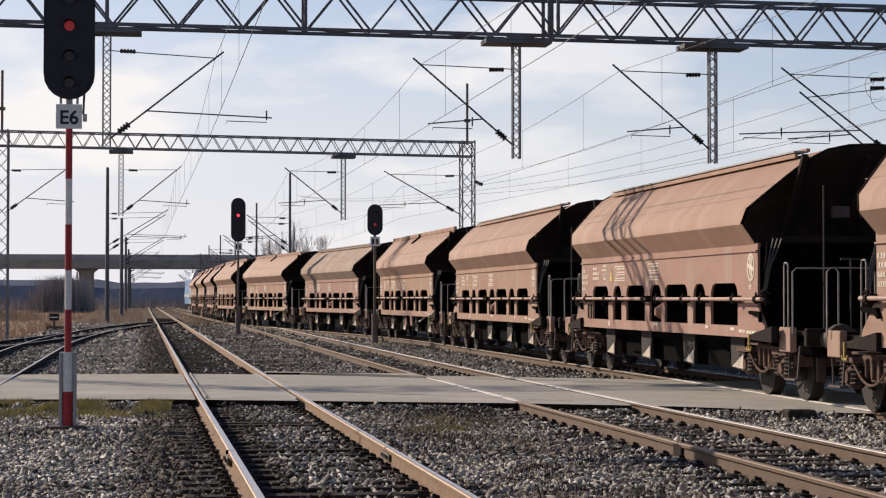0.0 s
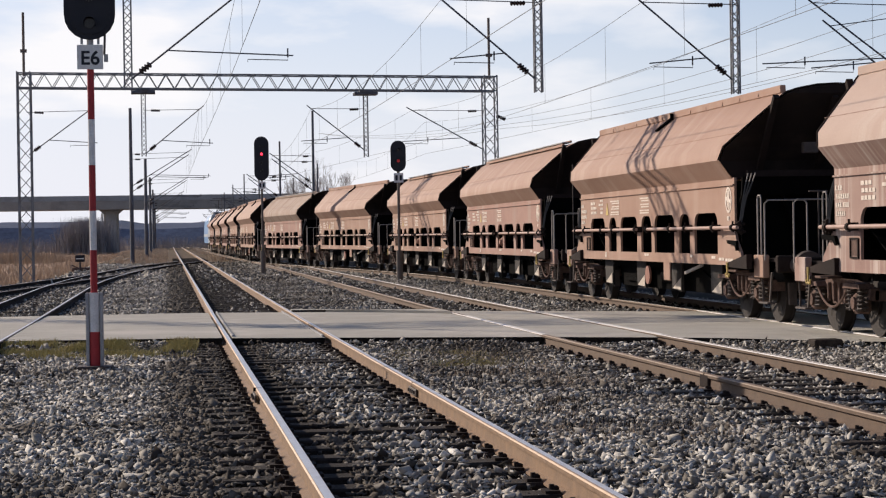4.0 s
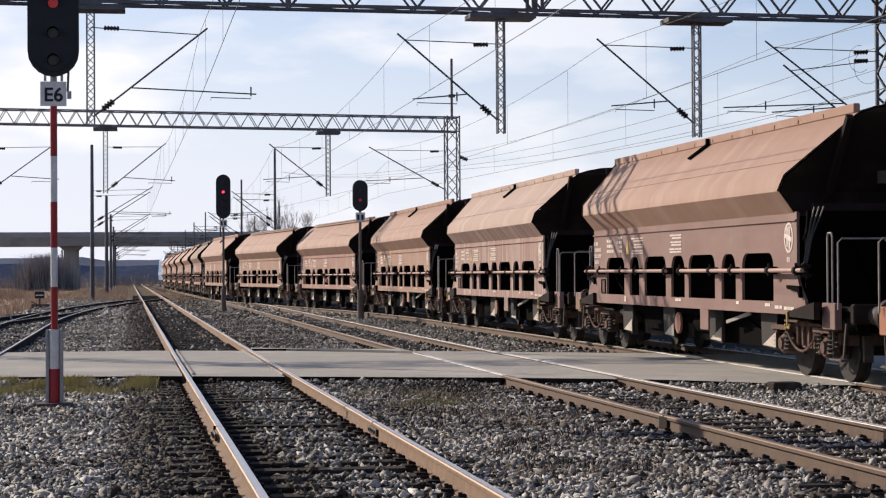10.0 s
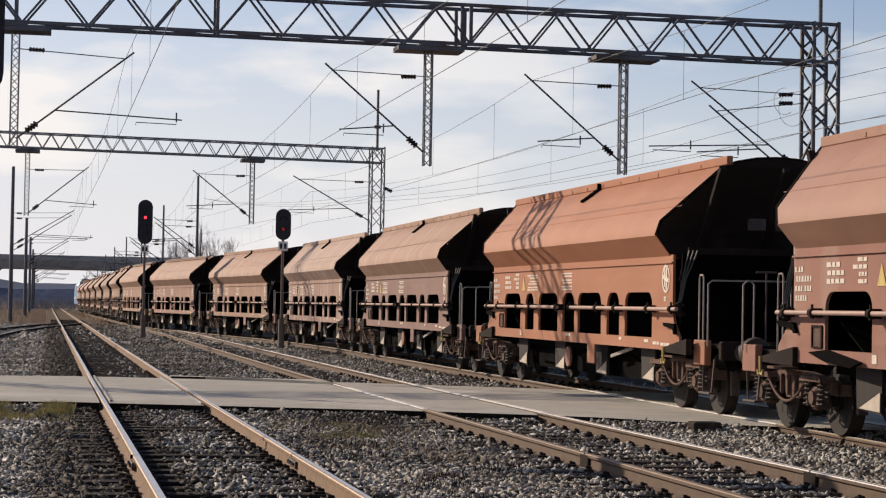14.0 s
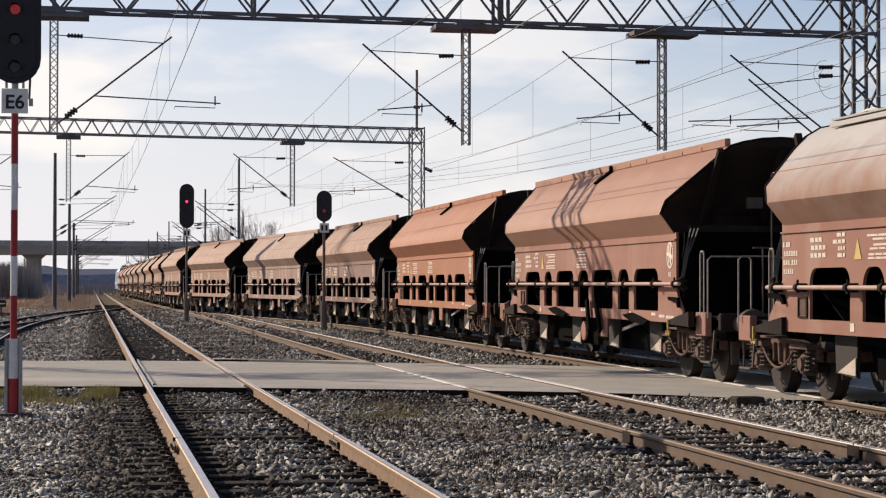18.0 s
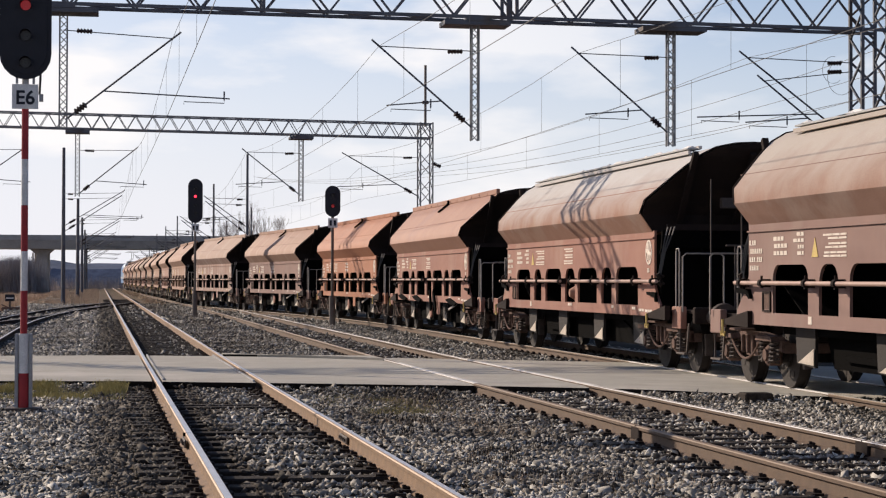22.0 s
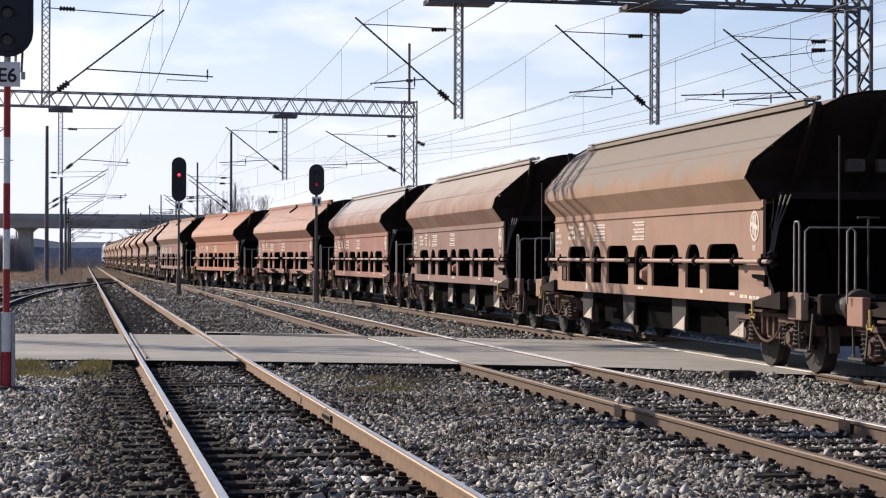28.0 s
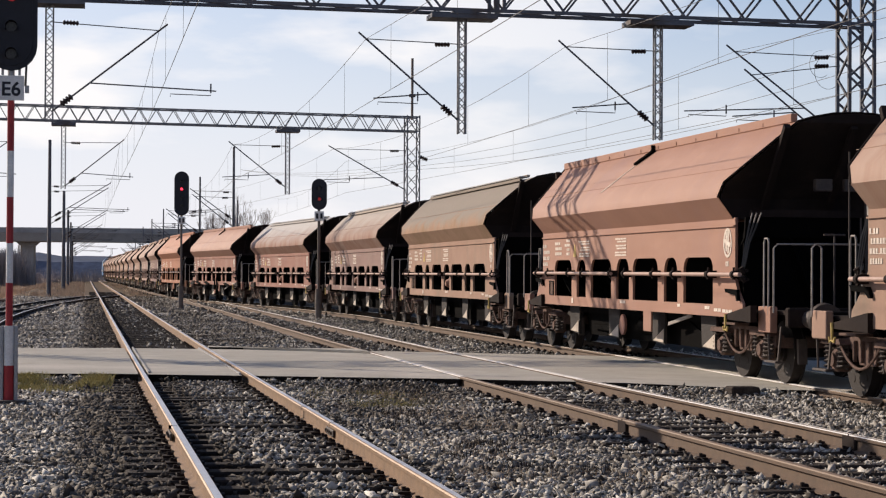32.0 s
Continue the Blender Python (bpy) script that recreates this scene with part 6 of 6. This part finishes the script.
def build_hills():
    for k, (y, top, seed) in enumerate(((1500, 22, 1.0), (2100, 31, 7.0))):
        g, v = Geo(), []
        xs = [-1600 + i * 25 for i in range(129)]
        for x in xs:
            h = top * (0.80 + 0.35 * noise.noise((x * 0.0022, seed, 0)) + 0.05 * noise.noise((x * 0.03, seed, 4))) + (3 if x < -40 else 0)
            v += [(x, y, -5), (x, y + 40, h * 0.75), (x, y + 110, h + 1.2 * noise.noise((x * 0.2, seed, 2))), (x, y + 400, h * 0.6)]
        g.add(v, [(i * 4 + j, i * 4 + 4 + j, i * 4 + 5 + j, i * 4 + 1 + j) for i in range(len(xs) - 1) for j in range(3)])
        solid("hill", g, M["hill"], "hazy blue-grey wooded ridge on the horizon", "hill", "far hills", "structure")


build_hills()


def build_tree(x, y, h, seed, label="bare winter tree with fine grey-brown twigs"):
    rnd = random.Random(seed)
    t = thing("tree", label, "tree", "bare trees", at=(x, y, 0))
    trunk, twigs = Geo(), Geo()
    def grow(a, d, length, r, depth):
        b = a + d * length
        (trunk if depth < 2 else twigs).tube(a, b, r, 5 if depth < 3 else 3, r * 0.6)
        if depth >= 7:
            return
        for _ in range(4 if depth == 0 else rnd.choice((2, 2, 3))):
            nd = (d + Vector((rnd.uniform(-0.5, 0.5), rnd.uniform(-0.5, 0.5), rnd.uniform(0.05, 0.7)))).normalized()
            grow(a.lerp(b, rnd.uniform(0.55, 1.0)), nd, length * rnd.uniform(0.55, 0.8), r * 0.62, depth + 1)
    grow(Vector((0, 0, -0.2)), Vector((rnd.uniform(-0.1, 0.1), 0, 1)).normalized(), h * 0.32, h * 0.013, 0)
    part("trunk", trunk, M["bark"], t)
    part("crown", twigs, M["bark"], t, "fine bare twigs")


for i, (x, y, h) in enumerate(((13.5, 225, 10.0), (15.2, 232, 11), (17.2, 240, 12.5), (19.0, 236, 12), (21, 246, 13), (15, 270, 11), (-11.6, 322, 5.6), (-13.4, 326, 6.2), (-15.2, 321, 5.8), (-17.4, 325, 5.0))):
    build_tree(x, y, h, 40 + i)



# ---- gravel, weeds and grass ----
def gravel_material(name, stops):
    m = bpy.data.materials.new(name)
    m.use_nodes = True
    n, l = m.node_tree.nodes, m.node_tree.links
    geo = n.new("ShaderNodeNewGeometry")
    ramp = n.new("ShaderNodeValToRGB")
    while len(ramp.color_ramp.elements) < len(stops):
        ramp.color_ramp.elements.new(0.5)
    for e, (p, c) in zip(ramp.color_ramp.elements, stops):
        e.position, e.color = p, (*c, 1)
    l.new(geo.outputs["Random Per Island"], ramp.inputs["Fac"])
    coord = n.new("ShaderNodeTexCoord")
    patch = n.new("ShaderNodeTexNoise")
    patch.inputs["Scale"].default_value, patch.inputs["Detail"].default_value = 0.55, 5
    l.new(coord.outputs["Object"], patch.inputs["Vector"])
    pr = n.new("ShaderNodeMapRange")
    pr.inputs["From Min"].default_value, pr.inputs["From Max"].default_value, pr.inputs["To Max"].default_value = 0.46, 0.70, 0.8
    where = n.new("ShaderNodeSeparateXYZ")          # oily dirt along the near track; the left rail's shadow is coloured in with it
    l.new(coord.outputs["Object"], where.inputs["Vector"])
    off = n.new("ShaderNodeMath")
    off.operation, off.inputs[1].default_value = "SUBTRACT", 0.62
    l.new(where.outputs["X"], off.inputs[0])
    far = n.new("ShaderNodeMath")
    far.operation = "ABSOLUTE"
    l.new(off.outputs["Value"], far.inputs[0])
    band = n.new("ShaderNodeMapRange")
    band.inputs["From Min"].default_value, band.inputs["From Max"].default_value = 0.45, 0.85
    band.inputs["To Min"].default_value, band.inputs["To Max"].default_value = 0.34, 0.0
    l.new(far.outputs["Value"], band.inputs["Value"])
    mid = n.new("ShaderNodeMath")                   # earth worked into the stones between two tracks
    mid.operation, mid.inputs[1].default_value = "SUBTRACT", 3.55
    l.new(where.outputs["X"], mid.inputs[0])
    wide = n.new("ShaderNodeMath")
    wide.operation = "ABSOLUTE"
    l.new(mid.outputs["Value"], wide.inputs[0])
    soil = n.new("ShaderNodeMapRange")
    soil.inputs["From Min"].default_value, soil.inputs["From Max"].default_value = 0.5, 1.5
    soil.inputs["To Min"].default_value, soil.inputs["To Max"].default_value = 0.13, 0.0
    l.new(wide.outputs["Value"], soil.inputs["Value"])
    near_road = n.new("ShaderNodeMapRange")
    near_road.inputs["From Min"].default_value, near_road.inputs["From Max"].default_value = 16.5, 23.0
    l.new(where.outputs["Y"], near_road.inputs["Value"])
    worked = n.new("ShaderNodeMath")
    worked.operation = "MULTIPLY"
    l.new(soil.outputs["Result"], worked.inputs[0])
    l.new(near_road.outputs["Result"], worked.inputs[1])
    sum_up = n.new("ShaderNodeMath")
    sum_up.operation = "ADD"
    l.new(band.outputs["Result"], sum_up.inputs[0])
    l.new(worked.outputs["Value"], sum_up.inputs[1])
    both = n.new("ShaderNodeMath")
    both.operation = "ADD"
    l.new(patch.outputs["Fac"], both.inputs[0])
    l.new(sum_up.outputs["Value"], both.inputs[1])
    l.new(both.outputs["Value"], pr.inputs["Value"])
    dirt = n.new("ShaderNodeMix")
    dirt.data_type = "RGBA"
    dirt.inputs["B"].default_value = (0.05, 0.039, 0.03, 1)
    l.new(pr.outputs["Result"], dirt.inputs["Factor"])
    l.new(ramp.outputs["Color"], dirt.inputs["A"])
    fine = n.new("ShaderNodeTexNoise")
    fine.inputs["Scale"].default_value, fine.inputs["Detail"].default_value = 70, 3
    l.new(coord.outputs["Object"], fine.inputs["Vector"])
    hsv = n.new("ShaderNodeHueSaturation")
    fr = n.new("ShaderNodeMapRange")
    fr.inputs["To Min"].default_value, fr.inputs["To Max"].default_value = 0.7, 1.3
    l.new(fine.outputs["Fac"], fr.inputs["Value"])
    l.new(fr.outputs["Result"], hsv.inputs["Value"])
    l.new(dirt.outputs["Result"], hsv.inputs["Color"])
    l.new(hsv.outputs["Color"], n["Principled BSDF"].inputs["Base Color"])
    n["Principled BSDF"].inputs["Roughness"].default_value = 0.9
    n["Principled BSDF"].inputs["Specular IOR Level"].default_value = 0.15
    return m


def pile(name, mat, spots, sizes, label, seed, flat=0.5):
    """Many small angular stones as one mesh: spots are (x, y, z) of their middles."""
    rng = np.random.default_rng(seed)
    n = len(spots)
    turn = np.arange(6) * np.pi / 3
    chunk = np.stack([np.cos(turn), np.sin(turn), np.where(np.arange(6) % 2, 0.62, -0.62)], -1)     # two crossed triangles
    v = chunk[None] * 0.66 + rng.uniform(-0.2, 0.2, (n, 6, 3))
    v *= (sizes[:, None] * rng.uniform(0.65, 1.35, (n, 3)))[:, None, :] * np.array([1.4, 0.85, flat])
    a, b, c = rng.uniform(0, 6.28, n), rng.normal(0, 0.5, n), rng.normal(0, 0.5, n)
    ca, sa, cb, sb, cc, sc = np.cos(a), np.sin(a), np.cos(b), np.sin(b), np.cos(c), np.sin(c)
    x, y, z = v[..., 0], v[..., 1], v[..., 2]
    y, z = y * cb[:, None] - z * sb[:, None], y * sb[:, None] + z * cb[:, None]
    x, z = x * cc[:, None] + z * sc[:, None], -x * sc[:, None] + z * cc[:, None]
    x, y = x * ca[:, None] - y * sa[:, None], x * sa[:, None] + y * ca[:, None]
    v = np.stack([x, y, z], -1) + spots[:, None, :]
    sides = np.array([(1, 3, 5), (4, 2, 0), (0, 2, 1), (2, 3, 1), (2, 4, 3), (4, 5, 3), (4, 0, 5), (0, 1, 5)])
    f = (sides[None] + 6 * np.arange(n)[:, None, None]).reshape(-1)
    me = bpy.data.meshes.new(name)
    me.vertices.add(n * 6)
    me.vertices.foreach_set("co", v.reshape(-1))
    me.loops.add(len(f))
    me.loops.foreach_set("vertex_index", f.astype(np.int32))
    me.polygons.add(n * 8)
    me.polygons.foreach_set("loop_start", np.arange(0, len(f), 3, dtype=np.int32))
    me.update(calc_edges=True)
    me.materials.append(mat)
    return tagged(new(name, me), label, "gravel", kind="stuff")


def near_curve(edge, x):
    return np.interp(x, [p[0] for p in edge], [p[1] for p in edge])


def spread_gravel(y0, y1, density, size, seed, label, mat, wide=False):
    rng = np.random.default_rng(seed)
    def width(v):
        if wide:
            return 17.5
        return np.minimum(0.59 * v + 3, 0.13 * v + 1.5 + (12.6 if v < 75 else 9.5))
    n = int(density * (y1 - y0) * (width(y0) + width((y0 + y1) / 2) * 2 + width(y1)) / 4)
    y = np.linspace(y0, y1, 200)
    w = np.array([width(v) for v in y])
    y = np.interp(rng.random(n), np.cumsum(w) / w.sum(), y)
    x = (-5.5 if wide else -0.13 * y - 1.5) + rng.random(n) * np.array([width(v) for v in y])
    z = rng.uniform(-0.022, 0.014, n)
    keep = (y < near_curve(NEAR_EDGE, x) - 0.06) | (y > near_curve(FAR_EDGE, x) + 0.06)
    train = np.array([train_x(v) for v in np.arange(0, 200, 0.5)])
    branch = np.array([left_x(v) for v in np.arange(0, 200, 0.5)])
    outer = np.array([outer_x(v) for v in np.arange(0, 200, 0.5)])
    rim = np.array([field_edge(v) for v in np.arange(0, 200, 0.5)])
    at = np.clip((y * 2).astype(int), 0, 399)
    for mid, first in ((np.full(n, TRACK_A), -12.0), (np.full(n, TRACK_B), -12.0), (train[at], -12.0), (branch[at], 2.0), (outer[at], 36.0)):
        d = np.abs(x - mid)
        on_line = (d < 1.27) & (y > first) & ((first < 30) | (y < 97))
        phase = ((y - first - 0.3) / 0.61) % 1.0
        bare = np.where(d < 0.72, 0.21, 0.12 + 0.08 * np.sin(y * 1.7 + x))
        timber = on_line & ((phase < bare) | (phase > 1 - bare)) & ((d < 0.85) | (rng.random(n) > 0.6))
        keep &= ~(np.abs(d - 0.755) < 0.075)
        drift = np.sin(x * 2.1 + 0.6 * np.sin(y * 0.9)) + np.sin(y * 1.35 + 1.7 * x) + 0.9 * (x - mid) > 0.0
        buried = np.where(drift, 0.93, 0.42) if mid[0] < 3 else np.where(drift, 0.8, 0.25)
        if mid[0] == TRACK_A and first == -12.0:
            laid_bare = np.zeros(n, bool)
            for a, b in ((12.9, 13.6), (15.6, 16.3), (19.6, 21.0), (24.3, 26.7), (27.6, 28.2)):
                laid_bare |= (y > a) & (y < b)
            buried = np.where(laid_bare, 0.10 + 0.25 * drift, np.where(y > 38, 0.4, np.where(drift, 0.96, 0.86)))
        buried = np.where((x - mid < -0.8) & (mid < 3), np.maximum(buried, 0.72), buried)
        keep &= ~(timber & (rng.random(n) > buried))
        keep &= ~(on_line & ~timber & (d < 0.75) & (rng.random(n) > 0.93))
        if mid[0] == TRACK_A and first == -12.0:
            keep &= ~(on_line & (y > 38) & (d < 0.75) & (rng.random(n) > 0.4))
        if mid[0] == TRACK_A and first == -12.0:
            side = x - mid
            keep &= ~((side > -1.32) & (side < -0.80) & (rng.random(n) > np.where(timber, 0.8, 1.0)))
            keep &= ~((side > -0.72) & (side < -0.42) & (rng.random(n) > np.where(side < -0.52, 0.0, np.where(timber, 0.15, 0.5))))
            keep &= ~((side > 0.45) & (side < 0.72) & (rng.random(n) > np.where(timber, 0.2, 0.55)))
            z = np.where((side > -1.32) & (side < -0.40), z - 0.014, z)
        over = on_line & ((phase < 0.22) | (phase > 0.78))
        z = np.where(over, z + 0.024, np.where(on_line, z - 0.008, z - 0.004))
    keep &= ~((x < rim[at] - 0.2) & (y > 42))
    near = np.minimum.reduce([np.abs(x - c) for c in (TRACK_A, TRACK_B, TRACK_C)])
    inside = near < 1.25
    clear = np.clip((np.abs(near - 0.755) - 0.11) / np.where(inside, 0.07, 0.3), 0, 1)
    bank = np.clip(1 - (near_curve(NEAR_EDGE, x) - y) / np.where(inside, 0.55, 1.5), 0, 1)
    bank = np.where(y < near_curve(NEAR_EDGE, x), bank * bank * (3 - 2 * bank) * np.where(inside, 0.07, 0.10) * clear, 0)
    keep &= ~((bank > 0.03) & (rng.random(n) < np.where(inside, 0.1, 0.5)))
    z = z + bank + 0.0024 * np.maximum(0, y - 36)
    x, y, z = x[keep], y[keep], z[keep]
    sizes = size * rng.lognormal(0, 0.28, len(x))
    pile("gravel", mat, np.stack([x, y, z], -1), sizes, label, seed + 1)


GRAVEL = gravel_material("crushed_stone", ((0.0, (0.032, 0.029, 0.025)), (0.22, (0.13, 0.116, 0.10)), (0.55, (0.335, 0.312, 0.276)), (0.85, (0.46, 0.437, 0.393)), (1.0, (0.57, 0.548, 0.503))))
DUSTED = gravel_material("dusted_stone", ((0.0, (0.078, 0.072, 0.064)), (0.22, (0.155, 0.143, 0.127)), (0.55, (0.30, 0.282, 0.253)), (0.85, (0.41, 0.39, 0.355)), (1.0, (0.50, 0.48, 0.445))))
spread_gravel(-10.0, 11.3, 85, 0.055, 41, "grey crushed ballast stones beside the siding", GRAVEL, True)
spread_gravel(11.3, 31.0, 900, 0.0355, 11, "grey crushed ballast stones around the near tracks", GRAVEL)
spread_gravel(31.0, 75.0, 150, 0.046, 21, "grey dusty ballast stones beyond the crossing", DUSTED)
spread_gravel(75.0, 135.0, 42, 0.088, 31, "grey dusty ballast stones far beyond the crossing", DUSTED)


def tufts(name, mat, spots, height, blades, label, seed, lean=0.5):
    rnd = random.Random(seed)
    v, f = [], []
    for x, y, z in spots:
        for _ in range(blades):
            a, h = rnd.uniform(0, 6.28), height * rnd.uniform(0.45, 1.2)
            px, py = x + rnd.uniform(-0.12, 0.12), y + rnd.uniform(-0.12, 0.12)
            w = 0.012 * (h / 0.2) ** 0.5
            dx, dy = math.cos(a), math.sin(a)
            tx, ty = px + dx * h * lean * rnd.random(), py + dy * h * lean * rnd.random()
            k = len(v)
            v += [(px - dy * w, py + dx * w, z - 0.03), (px + dy * w, py - dx * w, z - 0.03), (tx, ty, z + h)]
            f.append((k, k + 1, k + 2))
    me = bpy.data.meshes.new(name)
    me.from_pydata(v, [], f)
    me.materials.append(mat)
    return tagged(new(name, me), label, "grass", kind="stuff")


def build_grass():
    rnd = random.Random(5)
    field = []
    for _ in range(9000):
        y = 46 + 260 * rnd.random() ** 1.5
        x = field_edge(y) - 0.2 - rnd.random() * (4 + 0.17 * y)
        field.append((x, y, ground_height(x, y)))
    tufts("dry_grass", M["dry"], field, 0.42, 5, "dry straw-coloured grass of the field beside the tracks", 6)
    reeds = [(rnd.gauss(-14.5, 1.8), rnd.uniform(190, 215), -0.5) for _ in range(1100)]
    tufts("reeds", M["dry"], reeds, 1.35, 6, "tall pale clump of dry reeds in the field", 7, 0.25)
    verge = []
    while len(verge) < 2600:
        x, y = rnd.uniform(-3.8, 0.3), rnd.gauss(28.7, 0.65)
        if y < edge_at(NEAR_EDGE, x) - 0.1 and noise.noise((x * 1.9, y * 1.6, 2)) > 0.02:
            verge.append((x, y, verge_rise(x, y)))
    tufts("short_grass", M["green"], verge, 0.075, 6, "short yellow-green grass along the road's edge", 8, 1.2)
    weeds = []
    while len(weeds) < 450:
        x, y = rnd.uniform(2.7, 4.7), rnd.uniform(14.5, 27.3)
        if noise.noise((x * 1.1, y * 0.7, 7)) > 0.1:
            weeds.append((x, y, 0.0))
    tufts("weeds", M["dry"], weeds, 0.045, 4, "thin straw-coloured weeds in the gravel between tracks", 9, 1.2)
    moss = []
    while len(moss) < 420:
        x, y = rnd.gauss(3.6, 0.35), rnd.uniform(23.5, 27.4)
        if noise.noise((x * 1.6, y * 0.9, 27)) > -0.05:
            moss.append((x, y, 0.0))
    tufts("low_weeds", M["green"], moss, 0.045, 4, "sparse yellow-green weeds in the gravel between tracks", 16, 1.2)
    litter = []
    while len(litter) < 150:
        x, y = rnd.uniform(2.7, 4.7), rnd.uniform(14.5, 27.0)
        if noise.noise((x * 1.3, y * 0.8, 17)) > 0.28 or (x - 3.55) ** 2 + (y - 18.2) ** 2 < 0.07:
            litter.append((x, y, 0.0))
    tufts("dead_weeds", M["sleeper"], litter, 0.07, 7, "dark withered weeds in the gravel between tracks", 15, 1.0)
    scrub = []
    while len(scrub) < 5000:
        y = rnd.uniform(128, 330)
        x = rnd.uniform(-6.5, 12)
        if min(abs(x - TRACK_A), abs(x - TRACK_B)) > 1.7 and noise.noise((x * 0.35, y * 0.06, 3)) > -0.1:
            scrub.append((x, y, ground_height(x, y)))
    tufts("trackside_weeds", M["dry"], scrub, 0.30, 4, "low brown weeds along the far tracks", 12, 0.6)
    brush = [(rnd.uniform(-170, 60), rnd.uniform(345, 420), -0.4) for _ in range(5200)]
    tufts("brush", M["thicket"], brush, 3.2, 6, "tangled grey-brown brush along the field's far side", 13, 0.5)
    thicket = [(rnd.gauss(-12.3, 1.5), rnd.uniform(300, 322), 0.1) for _ in range(1300)]
    tufts("thicket", M["thicket"], thicket, 5.0, 6, "dense grey-brown winter thicket beside the bridge pier", 14, 0.35)


build_grass()

# ---- the train runs ----
STEP = 0.12


def motions():
    for k, w in WAGONS.items():
        rows = []
        for i in range(65):
            t = i * 0.5
            rows.append((t, train_pose(travelled(t) + HALF + k * PITCH, HALF - 0.4)))
        walk(w, rows)
        if k > 1:
            continue
        for b in w.children:
            if not b.name.startswith("bogie"):
                continue
            for s in b.children:
                if s.name.startswith("wheelset"):
                    x, y, z = s.location
                    times = [i * STEP for i in range(int(32 / STEP) + 1)] + [32.0]
                    walk(s, [(t, pose(x, y, z, -math.degrees((travelled(t) - travelled(0)) / 0.43))) for t in times])
    walk(loco, [(i * 0.5, train_pose(travelled(i * 0.5) + 9 * PITCH + 5.9, 3.9)) for i in range(65)])


motions()
